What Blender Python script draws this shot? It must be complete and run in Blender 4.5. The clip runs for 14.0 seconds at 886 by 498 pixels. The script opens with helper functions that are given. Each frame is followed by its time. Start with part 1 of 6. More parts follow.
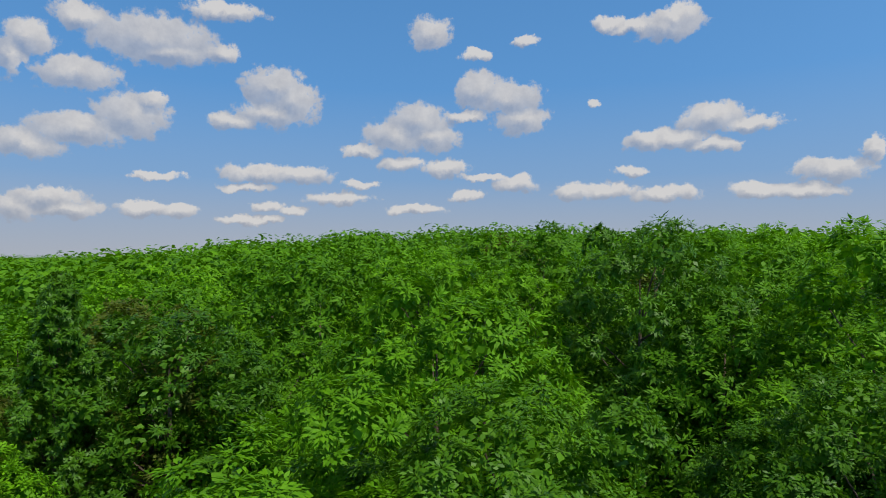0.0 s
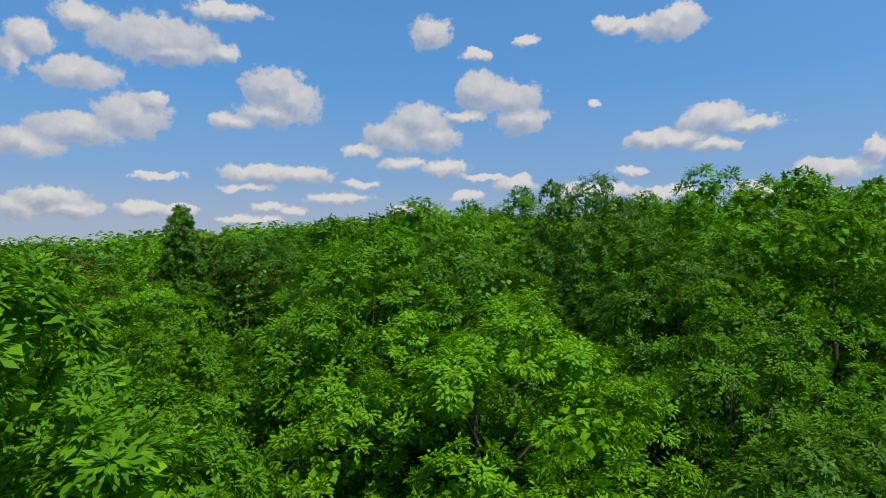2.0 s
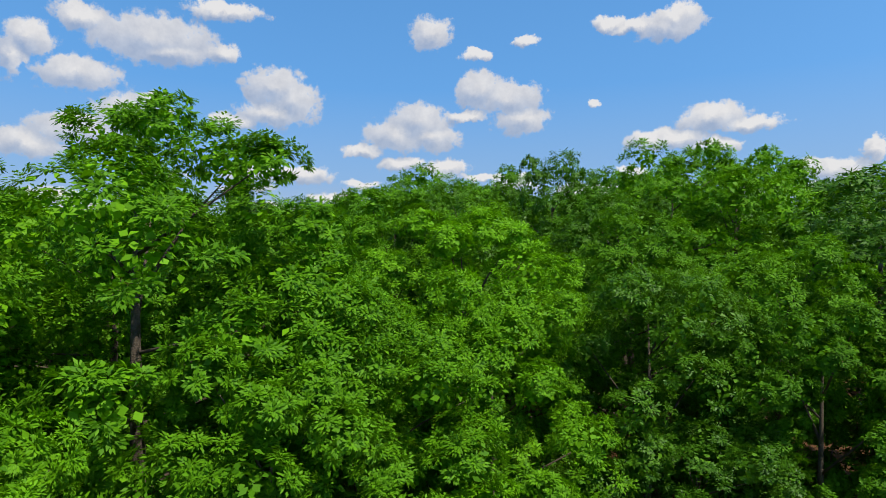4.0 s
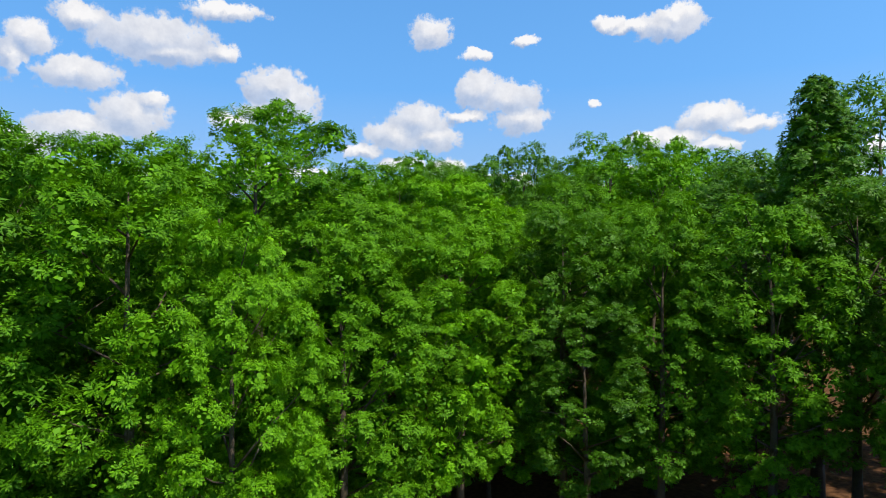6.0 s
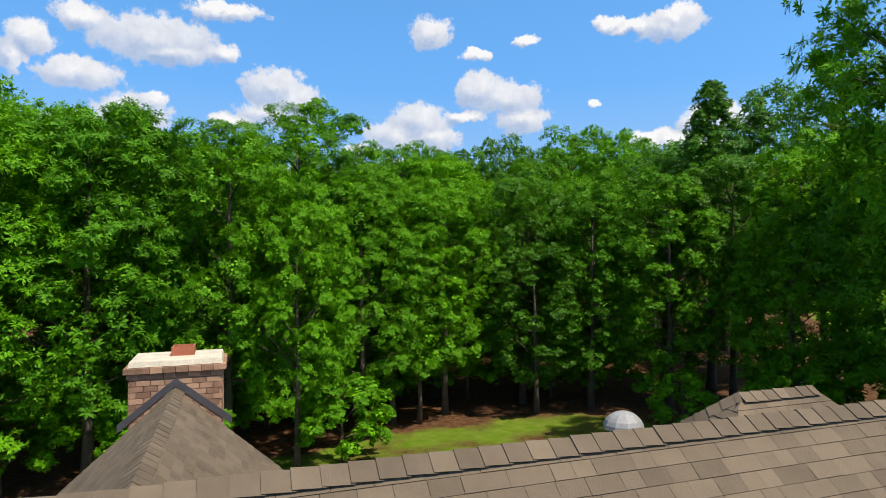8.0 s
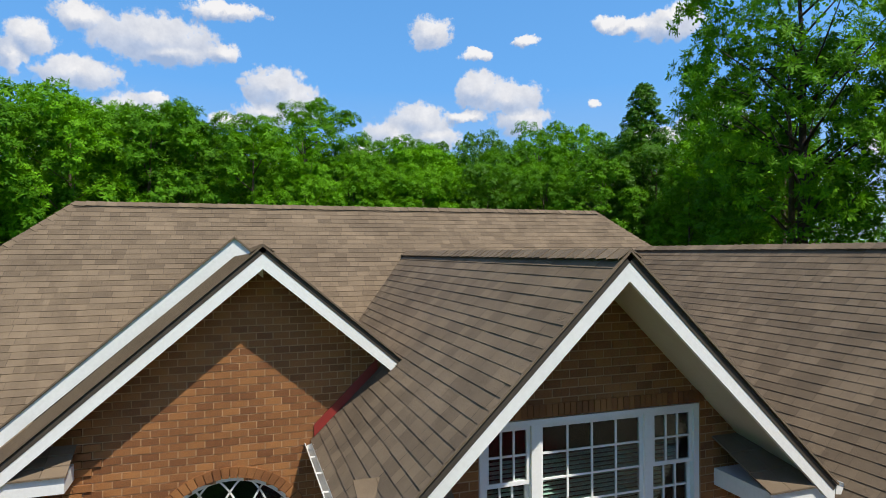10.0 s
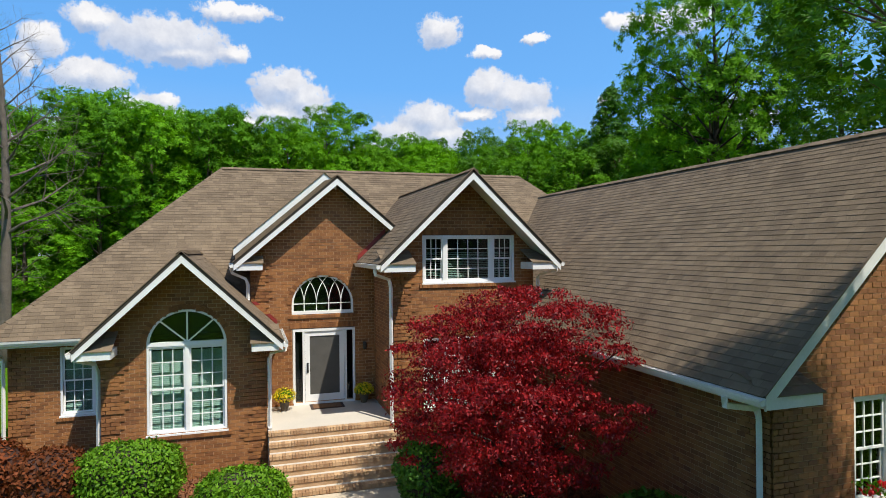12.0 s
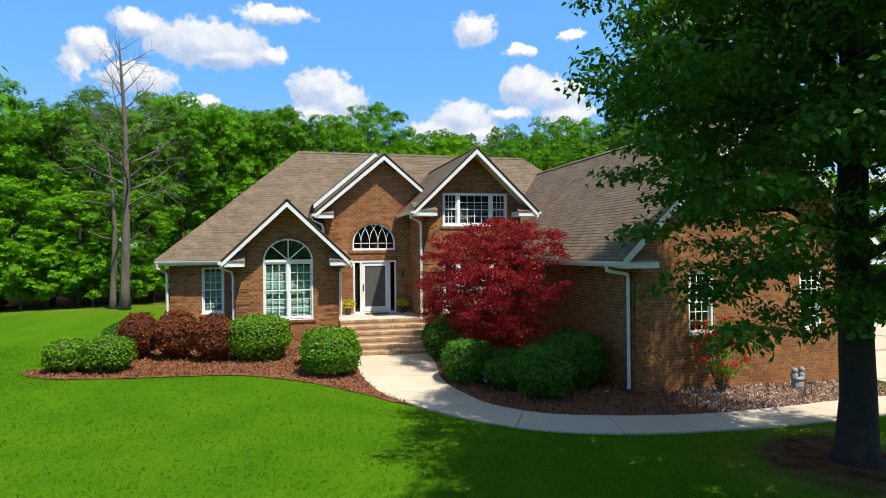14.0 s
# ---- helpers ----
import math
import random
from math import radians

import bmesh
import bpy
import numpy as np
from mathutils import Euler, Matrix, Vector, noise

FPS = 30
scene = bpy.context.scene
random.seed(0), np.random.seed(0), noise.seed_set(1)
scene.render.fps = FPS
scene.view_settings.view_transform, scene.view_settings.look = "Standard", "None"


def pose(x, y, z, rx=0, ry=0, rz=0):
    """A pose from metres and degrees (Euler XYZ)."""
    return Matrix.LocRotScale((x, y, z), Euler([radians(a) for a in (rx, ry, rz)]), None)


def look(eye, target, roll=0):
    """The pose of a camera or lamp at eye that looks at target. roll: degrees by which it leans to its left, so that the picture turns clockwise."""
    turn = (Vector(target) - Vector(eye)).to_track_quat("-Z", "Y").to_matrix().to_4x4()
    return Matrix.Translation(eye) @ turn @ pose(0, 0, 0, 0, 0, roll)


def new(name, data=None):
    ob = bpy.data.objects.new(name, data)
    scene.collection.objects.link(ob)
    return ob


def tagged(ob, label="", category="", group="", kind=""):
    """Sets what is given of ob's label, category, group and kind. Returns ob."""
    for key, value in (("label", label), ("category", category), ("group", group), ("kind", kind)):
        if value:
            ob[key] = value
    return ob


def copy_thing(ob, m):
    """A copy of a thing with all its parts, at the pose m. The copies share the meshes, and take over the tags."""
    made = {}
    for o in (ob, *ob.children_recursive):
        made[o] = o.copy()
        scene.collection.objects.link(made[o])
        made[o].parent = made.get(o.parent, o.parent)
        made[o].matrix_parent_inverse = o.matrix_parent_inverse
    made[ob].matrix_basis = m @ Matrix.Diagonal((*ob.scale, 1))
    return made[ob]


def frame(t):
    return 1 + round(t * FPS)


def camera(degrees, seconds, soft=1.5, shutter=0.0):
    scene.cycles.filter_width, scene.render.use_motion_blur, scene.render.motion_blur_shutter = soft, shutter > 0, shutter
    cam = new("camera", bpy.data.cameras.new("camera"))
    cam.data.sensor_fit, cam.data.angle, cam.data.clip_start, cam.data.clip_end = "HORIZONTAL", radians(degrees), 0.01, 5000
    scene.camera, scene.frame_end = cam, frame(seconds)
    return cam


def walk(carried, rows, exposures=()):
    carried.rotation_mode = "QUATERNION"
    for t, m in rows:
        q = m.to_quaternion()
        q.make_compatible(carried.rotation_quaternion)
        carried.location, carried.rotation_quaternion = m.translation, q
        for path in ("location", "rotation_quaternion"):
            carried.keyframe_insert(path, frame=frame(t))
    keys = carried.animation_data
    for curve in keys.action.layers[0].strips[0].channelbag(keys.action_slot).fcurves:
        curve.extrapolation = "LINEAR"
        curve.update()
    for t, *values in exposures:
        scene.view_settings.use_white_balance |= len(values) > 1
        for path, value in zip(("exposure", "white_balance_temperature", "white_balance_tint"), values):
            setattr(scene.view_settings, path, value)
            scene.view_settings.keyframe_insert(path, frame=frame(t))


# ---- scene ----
cam = camera(72.0, 14.0, soft=0.9)
PATH = [
    (0, (14.542, 45.471, 23.260), (15.182, 47.366, 23.268), -0.3),
    (0.5, (13.703, 42.831, 22.419), (14.342, 44.726, 22.427), -0.3),
    (1, (12.863, 40.191, 21.578), (13.502, 42.086, 21.586), -0.3),
    (1.5, (12.023, 37.551, 20.736), (12.662, 39.446, 20.744), -0.3),
    (2, (11.248, 34.884, 19.936), (11.887, 36.779, 19.944), -0.3),
    (2.5, (10.434, 32.222, 19.140), (11.073, 34.117, 19.148), -0.3),
    (3, (9.553, 29.777, 18.354), (10.192, 31.672, 18.362), -0.3),
    (3.5, (8.822, 27.766, 17.539), (9.461, 29.661, 17.547), -0.3),
    (6, (4.658, 13.318, 13.821), (5.297, 15.213, 13.829), -0.3),
    (6.5, (3.797, 10.144, 12.997), (4.436, 12.039, 13.005), -0.3),
    (7, (2.939, 7.105, 12.179), (3.578, 9.000, 12.187), -0.3),
    (7.5, (2.148, 4.348, 11.439), (2.787, 6.243, 11.447), -0.3),
    (10, (0.117, -8.517, 8.139), (0.756, -6.622, 8.147), -0.3),
    (10.5, (-0.379, -11.079, 7.537), (0.255, -9.182, 7.541), -0.3),
    (11, (-0.945, -13.755, 6.95), (-0.309, -11.859, 6.955), -0.5),
    (11.5, (-1.55, -16.528, 6.402), (-0.926, -14.628, 6.406), -0.7),
    (12, (-2.174, -19.14, 5.907), (-1.566, -17.235, 5.911), -0.6),
    (12.5, (-2.675, -21.479, 5.486), (-2.094, -19.565, 5.487), -0.5),
    (13, (-3.044, -23.434, 5.042), (-2.489, -21.512, 5.041), -0.4),
    (13.5, (-3.388, -25.248, 4.471), (-2.86, -23.318, 4.475), -0.4),
    (14, (-3.767, -26.91, 4.002), (-3.268, -24.973, 4.003), -0.5),
]
EXPOSURES = [(0.0, -0.38), (3.5, -0.12), (6.0, 0.22), (7.5, 0.25), (10.0, 0.16), (12.0, 0.25), (14.0, 0.4)]
walk(cam, [(t, look(eye, target, roll)) for t, eye, target, roll in PATH], EXPOSURES)

# ---- light ----
SUN_AZ, SUN_EL = 152.0, 60.0      # degrees clockwise from +y, and above the horizon
sun_way = Vector((math.sin(radians(SUN_AZ)) * math.cos(radians(SUN_EL)), math.cos(radians(SUN_AZ)) * math.cos(radians(SUN_EL)), math.sin(radians(SUN_EL))))
sun_lamp = bpy.data.lights.new("sun", "SUN")
sun_lamp.energy, sun_lamp.angle, sun_lamp.color = 5.0, radians(0.6), (1.0, 0.94, 0.82)
sun = new("sun", sun_lamp)
sun.matrix_world = look((0, 0, 60), Vector((0, 0, 60)) - sun_way)

world = bpy.data.worlds.new("sky")
scene.world = world
world.use_nodes = True
WT = world.node_tree
WN, WL = WT.nodes, WT.links
WN.clear()


def wnode(kind, inputs=()):
    n = WN.new(kind)
    for slot, value in inputs:
        if isinstance(value, bpy.types.NodeSocket):
            WL.new(value, n.inputs[slot])
        else:
            n.inputs[slot].default_value = value
    return n


def wvec(op, a, b=(0, 0, 0)):
    n = wnode("ShaderNodeVectorMath", ((0, a), (1, b)))
    n.operation = op
    return n.outputs["Value"] if op == "LENGTH" else n.outputs[0]


def wnoise(vector, scale, detail, rough):
    n = wnode("ShaderNodeTexNoise", (("Scale", scale), ("Detail", detail), ("Roughness", rough)))
    n.noise_dimensions = "2D"
    WL.new(vector, n.inputs["Vector"])
    return n


def wmath(op, a, b=0.0, c=0.0, clamp=False):
    n = wnode("ShaderNodeMath", ((0, a), (1, b), (2, c)))
    n.operation, n.use_clamp = op, clamp
    return n.outputs[0]


def wmix(f, a, b):
    n = wnode("ShaderNodeMix", (("Factor", f),))
    n.data_type = "RGBA"
    for slot, value in ((6, a), (7, b)):
        if isinstance(value, bpy.types.NodeSocket):
            WL.new(value, n.inputs[slot])
        else:
            n.inputs[slot].default_value = (*value, 1)
    return n.outputs[2]


sky = wnode("ShaderNodeTexSky")
sky.sky_type, sky.sun_disc, sky.sun_elevation, sky.sun_rotation = "NISHITA", False, radians(SUN_EL), radians(SUN_AZ)
sky.air_density, sky.dust_density, sky.ozone_density = 1.0, 0.4, 2.0
skyway = wnode("ShaderNodeTexCoord").outputs["Generated"]
WL.new(wvec("NORMALIZE", wvec("ADD", wvec("MULTIPLY", skyway, (1, 1, 0.46)), (0, 0, 0.28))), sky.inputs["Vector"])
parts3 = wnode("ShaderNodeSeparateXYZ", ((0, skyway),))
azim = wmath("MULTIPLY", wmath("ARCTAN2", parts3.outputs[0], parts3.outputs[1]), 180 / math.pi)
elev = wmath("MULTIPLY", wmath("ARCSINE", parts3.outputs[2]), 180 / math.pi)
flat = wnode("ShaderNodeCombineXYZ", ((0, azim), (1, elev))).outputs[0]
billow = wnoise(flat, 0.42, 7.0, 0.6)
wob = wvec("MULTIPLY", wvec("SUBTRACT", billow.outputs["Color"], (0.5, 0.5, 0.5)), (2.6, 1.55, 0.0))
bent = wvec("ADD", flat, wob)
PUFFS = []
CLOUD_LOW, CLOUD_HIGH, HAZE = (4.8, 5.0, 5.8), (9.6, 9.4, 9.3), (4.5, 5.6, 7.0)
SKY_SAT, SKY_VAL, SKY_STRENGTH = 1.27, 2.42, 0.088


def cloud(*puffs):
    """The rounded masses of one cumulus cloud: heading, height, half-width and half-height in degrees."""
    PUFFS.extend(puffs)


cloud((-15.6, 16.4, 1.85, 1.22), (-16.7, 15.1, 1.01, 1.62), (-12.3, 14.2, 3.02, 1.29))
cloud((-6.9, 17.7, 5.08, 1.96), (-11.8, 18.5, 2.18, 1.04), (-1.2, 17.1, 1.57, 0.82), (-5.5, 16.8, 3.76, 0.98))
cloud((-1.1, 20.5, 3.18, 0.79))
cloud((-12.1, 10.0, 3.68, 1.33), (-8.4, 11.4, 2.95, 1.74), (-6.9, 12.7, 1.29, 1.00), (-15.7, 8.6, 2.47, 1.20))
cloud((3.2, 14.6, 2.62, 1.68), (4.9, 13.5, 2.29, 1.95), (3.0, 12.3, 3.03, 1.23), (-0.5, 11.5, 1.96, 0.68))
cloud((14.3, 10.8, 3.18, 1.54), (16.4, 11.9, 2.93, 1.78), (17.9, 10.6, 2.12, 1.29), (11.2, 9.3, 1.84, 0.62), (21.1, 12.5, 2.12, 0.50))
cloud((22.0, 14.8, 2.12, 1.60), (24.6, 14.0, 3.43, 1.60), (26.1, 12.0, 2.36, 1.32))
cloud((17.5, 19.6, 1.92, 1.42))
cloud((22.0, 17.8, 1.59, 0.58))
cloud((26.5, 18.9, 1.15, 0.47))
cloud((39.0, 19.1, 2.91, 1.17), (36.3, 19.3, 2.49, 0.64), (34.0, 19.8, 1.41, 0.64), (39.6, 19.7, 1.93, 0.97))
cloud((42.6, 11.2, 2.81, 1.12), (45.4, 10.5, 2.50, 0.65), (39.7, 9.8, 2.90, 0.87), (37.3, 9.7, 2.21, 0.88), (42.8, 9.0, 1.87, 0.67))
cloud((53.9, 7.7, 0.89, 0.86), (51.4, 6.4, 2.94, 0.89), (46.3, 5.0, 2.70, 0.66), (49.4, 4.9, 3.02, 0.64))
cloud((1.9, 7.1, 3.25, 0.90), (5.5, 7.0, 2.82, 0.81), (0.7, 5.8, 2.49, 0.41))
cloud((-6.6, 6.5, 1.94, 0.42))
cloud((-14.4, 4.5, 2.51, 0.97), (-13.0, 3.6, 2.14, 0.81), (-16.4, 3.6, 1.62, 1.09), (-7.6, 3.7, 2.05, 0.67), (-4.8, 3.6, 1.88, 0.69))
cloud((2.6, 4.2, 1.76, 0.56), (5.1, 3.7, 1.28, 0.45), (1.2, 2.9, 2.99, 0.45), (9.1, 5.0, 3.13, 0.63), (11.0, 6.3, 1.58, 0.42))
cloud((14.9, 8.0, 2.38, 0.74), (19.0, 7.7, 2.12, 0.83), (22.2, 6.9, 2.38, 0.37))
cloud((25.6, 6.2, 2.01, 0.77))
cloud((21.1, 5.3, 1.71, 0.52))
cloud((30.7, 5.4, 1.80, 0.82), (33.4, 5.5, 2.54, 0.72), (35.9, 7.1, 1.49, 0.49), (38.7, 5.0, 2.92, 0.70))
cloud((32.5, 13.1, 0.72, 0.43))
cloud((16.4, 4.0, 3.19, 0.52))


def nearness(way):
    """How far a way through the sky is from the nearest cloud mass: 0 at its heart, 1 at its rim."""
    field = None
    for az, el, wide, high in PUFFS:
        far = wvec("LENGTH", wvec("MULTIPLY", wvec("SUBTRACT", way, (az, el, 0)), (1 / wide, 1 / high, 0)))
        field = far if field is None else wmath("SMOOTH_MIN", field, far, 0.25)
    return field


field = nearness(bent)
above = nearness(wvec("ADD", bent, (0.28, 0.62, 0.0)))
lift = wmath("MULTIPLY", wmath("SUBTRACT", above, field), 1.6)
breakup = wnoise(flat, 0.9, 8.0, 0.62).outputs["Fac"]
edge = wmath("ADD", field, wmath("MULTIPLY", wmath("SUBTRACT", breakup, 0.5), 1.15))
solid = wmath("MULTIPLY_ADD", edge, -2.6, 3.1, True)
solid = wmath("MULTIPLY", solid, wmath("MULTIPLY", solid, wmath("SUBTRACT", 3.0, wmath("MULTIPLY", solid, 2.0))))
lows = wmath("MULTIPLY_ADD", lift, 0.45, 0.62, True)
thick = wmath("MULTIPLY", solid, wmath("MULTIPLY_ADD", lows, 0.45, 0.5))
white = wmath("MULTIPLY_ADD", breakup, 0.8, wmath("MULTIPLY_ADD", lift, 0.5, 0.1), True)
cloud_colour = wmix(white, CLOUD_LOW, CLOUD_HIGH)
clear = wnode("ShaderNodeHueSaturation", (("Hue", 0.496), ("Saturation", wmath("MAXIMUM", wmath("MULTIPLY_ADD", wmath("MAXIMUM", wmath("SUBTRACT", elev, 26.0), 0.0), -0.02, SKY_SAT), 0.5)), ("Value", wmath("MAXIMUM", wmath("MULTIPLY_ADD", wmath("MAXIMUM", wmath("SUBTRACT", elev, 26.0), 0.0), -0.042, SKY_VAL), 0.55)), ("Color", sky.outputs[0])))
haze = wmath("MULTIPLY_ADD", elev, -0.064, 0.95, True)
based = wmix(wmath("MULTIPLY", haze, 0.8), clear.outputs[0], HAZE)
based = wmix(wmath("MULTIPLY", wmath("MULTIPLY_ADD", elev, -0.15, 1.0, True), 0.65), based, (6.6, 6.5, 6.8))
both = wmix(thick, based, cloud_colour)
wout = wnode("ShaderNodeOutputWorld")
WL.new(wnode("ShaderNodeBackground", (("Color", both), ("Strength", SKY_STRENGTH))).outputs[0], wout.inputs[0])

# ---- materials ----
def mat(name, colour, rough=0.7, var=0.25, scale=6.0, bump=0.3, fine=70.0, metal=0.0, island=0.0, spec=0.5, second=None, depth=0.02, patch=0.5, owner=0.0):
    """A worn, uneven surface: large patches and fine grain vary the colour, roughness and relief."""
    m = bpy.data.materials.new(name)
    m.use_nodes = True
    t, p = m.node_tree, m.node_tree.nodes["Principled BSDF"]
    n, k = t.nodes.new, t.links.new
    co = n("ShaderNodeTexCoord").outputs["Object"]
    big, small = n("ShaderNodeTexNoise"), n("ShaderNodeTexNoise")
    for node, s in ((big, scale), (small, fine)):
        k(co, node.inputs["Vector"])
        node.inputs["Scale"].default_value, node.inputs["Detail"].default_value, node.inputs["Roughness"].default_value = s, 5.0, 0.6
    grade = n("ShaderNodeMath")
    grade.operation = "MULTIPLY_ADD"
    k(big.outputs["Fac"], grade.inputs[0])
    grade.inputs[1].default_value = patch * 2
    both_ = n("ShaderNodeMath")
    both_.operation = "MULTIPLY_ADD"
    k(small.outputs["Fac"], both_.inputs[0])
    both_.inputs[1].default_value, both_.inputs[2].default_value = (1 - patch) * 2, -0.5
    k(both_.outputs[0], grade.inputs[2])
    level = grade.outputs[0]
    if island:
        info = n("ShaderNodeNewGeometry")
        add = n("ShaderNodeMath")
        add.operation = "MULTIPLY_ADD"
        k(info.outputs["Random Per Island"], add.inputs[0])
        add.inputs[1].default_value = island
        k(level, add.inputs[2])
        low = n("ShaderNodeMath")
        low.operation = "SUBTRACT"
        k(add.outputs[0], low.inputs[0])
        low.inputs[1].default_value = island / 2
        level = low.outputs[0]
    if owner:
        info = n("ShaderNodeObjectInfo")
        add = n("ShaderNodeMath")
        add.operation = "MULTIPLY_ADD"
        k(info.outputs["Random"], add.inputs[0])
        add.inputs[1].default_value = owner
        k(level, add.inputs[2])
        low = n("ShaderNodeMath")
        low.operation = "SUBTRACT"
        k(add.outputs[0], low.inputs[0])
        low.inputs[1].default_value = owner / 2
        level = low.outputs[0]
    ramp = n("ShaderNodeValToRGB")
    k(level, ramp.inputs[0])
    c = Vector(colour)
    other = Vector(second) if second else c * (1 + var)
    ramp.color_ramp.elements[0].position, ramp.color_ramp.elements[1].position = 0.15, 0.85
    ramp.color_ramp.elements[0].color, ramp.color_ramp.elements[1].color = (*(c * (1 - var)), 1), (*other, 1)
    k(ramp.outputs[0], p.inputs["Base Color"])
    p.inputs["Metallic"].default_value, p.inputs["Specular IOR Level"].default_value = metal, spec
    r = n("ShaderNodeMath")
    r.operation = "MULTIPLY_ADD"
    k(small.outputs["Fac"], r.inputs[0])
    r.inputs[1].default_value, r.inputs[2].default_value = 0.2, rough - 0.1
    k(r.outputs[0], p.inputs["Roughness"])
    b = n("ShaderNodeBump")
    b.inputs["Strength"].default_value, b.inputs["Distance"].default_value = bump, depth
    k(small.outputs["Fac"], b.inputs["Height"])
    k(b.outputs[0], p.inputs["Normal"])
    return m


def leaf_mat(name, dark, light, glow=0.35, rough=0.5, shift=0.3, spec=0.35):
    """Thin leaves: each one takes its own green between two, each tree its own shade; part of the light goes through."""
    m = bpy.data.materials.new(name)
    m.use_nodes = True
    t, p = m.node_tree, m.node_tree.nodes["Principled BSDF"]
    n, k = t.nodes.new, t.links.new
    geo, info = n("ShaderNodeNewGeometry"), n("ShaderNodeObjectInfo")
    add = n("ShaderNodeMath")
    add.operation = "MULTIPLY_ADD"
    k(info.outputs["Random"], add.inputs[0])
    add.inputs[1].default_value = shift
    part_ = n("ShaderNodeMath")
    part_.operation = "MULTIPLY_ADD"
    k(geo.outputs["Random Per Island"], part_.inputs[0])
    part_.inputs[1].default_value, part_.inputs[2].default_value = 1 - shift, 0.0
    k(part_.outputs[0], add.inputs[2])
    mix = n("ShaderNodeMix")
    mix.data_type = "RGBA"
    k(add.outputs[0], mix.inputs["Factor"])
    mix.inputs[6].default_value, mix.inputs[7].default_value = (*dark, 1), (*light, 1)
    k(mix.outputs[2], p.inputs["Base Color"])
    p.inputs["Roughness"].default_value, p.inputs["Specular IOR Level"].default_value = rough, spec
    thin = n("ShaderNodeBsdfTranslucent")
    yel = n("ShaderNodeMix")
    yel.data_type, yel.blend_type = "RGBA", "MULTIPLY"
    yel.inputs["Factor"].default_value = 1.0
    k(mix.outputs[2], yel.inputs[6])
    yel.inputs[7].default_value = (1.25, 1.2, 0.55, 1)
    k(yel.outputs[2], thin.inputs["Color"])
    sh = n("ShaderNodeMixShader")
    sh.inputs[0].default_value = glow
    k(p.outputs[0], sh.inputs[1])
    k(thin.outputs[0], sh.inputs[2])
    k(sh.outputs[0], t.nodes["Material Output"].inputs[0])
    return m


def glass_mat(name, tint, gloss=0.1):
    """A window pane: clear, with a mirror gloss that grows at a slant."""
    m = bpy.data.materials.new(name)
    m.use_nodes = True
    t = m.node_tree
    t.nodes.clear()
    n, k = t.nodes.new, t.links.new
    clear_, shine, fres, mix, out = n("ShaderNodeBsdfTransparent"), n("ShaderNodeBsdfGlossy"), n("ShaderNodeFresnel"), n("ShaderNodeMixShader"), n("ShaderNodeOutputMaterial")
    clear_.inputs[0].default_value = (*tint, 1)
    shine.inputs["Roughness"].default_value = 0.02
    fres.inputs[0].default_value = 1.48
    k(fres.outputs[0], mix.inputs[0])
    k(clear_.outputs[0], mix.inputs[1])
    k(shine.outputs[0], mix.inputs[2])
    k(mix.outputs[0], out.inputs[0])
    return m


BRICK = mat("brick", (0.215, 0.076, 0.022), 0.8, 0.28, 2.0, 0.5, 90, island=0.55, second=(0.350, 0.148, 0.045), patch=0.4)
BRICK_PIECE = mat("brick_piece", (0.215, 0.076, 0.022), 0.8, 0.28, 2.0, 0.5, 90, owner=0.55, second=(0.350, 0.148, 0.045), patch=0.4)
BRICK_TAN = mat("step_brick", (0.40, 0.22, 0.11), 0.8, 0.3, 3.0, 0.4, 90, island=0.5, second=(0.55, 0.36, 0.2))
BRICK_CAP = mat("chimney_brick", (0.33, 0.17, 0.10), 0.85, 0.45, 3.0, 0.5, 60, island=0.6, second=(0.45, 0.26, 0.16))
MORTAR = mat("mortar", (0.44, 0.27, 0.15), 0.95, 0.25, 3.0, 0.5, 120)
SHINGLE = mat("shingle", (0.128, 0.091, 0.058), 0.9, 0.25, 1.2, 0.8, 160, island=0.36, second=(0.205, 0.150, 0.098), depth=0.01)
SHINGLE_PIECE = mat("shingle_piece", (0.128, 0.091, 0.058), 0.9, 0.25, 1.2, 0.8, 160, owner=0.36, second=(0.205, 0.150, 0.098), depth=0.01)
DECK = mat("roof_deck", (0.05, 0.04, 0.03), 0.9)
TRIM = mat("white_paint", (0.74, 0.74, 0.72), 0.45, 0.08, 1.5, 0.08, 25)
VINYL = mat("white_vinyl", (0.8, 0.8, 0.79), 0.35, 0.05, 2.0, 0.04, 30)
SOFFIT = mat("soffit", (0.5, 0.47, 0.4), 0.6, 0.12, 2.0)
GUTTER = mat("gutter_metal", (0.74, 0.73, 0.70), 0.4, 0.12, 2.0, 0.1, 30)
VENT = mat("galvanised_metal", (0.27, 0.26, 0.25), 0.5, 0.25, 3.0, 0.2, 30)
FLASHING = mat("red_flashing", (0.23, 0.025, 0.02), 0.45, 0.2)
LEAD = mat("lead_flashing", (0.06, 0.055, 0.06), 0.5, 0.3)
GLASS = glass_mat("glass", (0.72, 0.80, 0.78))
DARK_GLASS = glass_mat("storm_glass", (0.45, 0.48, 0.48))
BLIND = mat("blind", (0.50, 0.66, 0.60), 0.6, 0.08)
SCREEN = mat("insect_screen", (0.075, 0.072, 0.066), 0.7, 0.2, 3.0, 0.2, 120)
# near-black, so the dimness of the rooms sits in the colour
ROOM = mat("painted_room_dimness", (0.035, 0.04, 0.042), 0.9, 0.4, 0.7)
CONCRETE = mat("concrete", (0.53, 0.455, 0.35), 0.85, 0.14, 0.7, 0.35, 70, owner=0.15, depth=0.006)
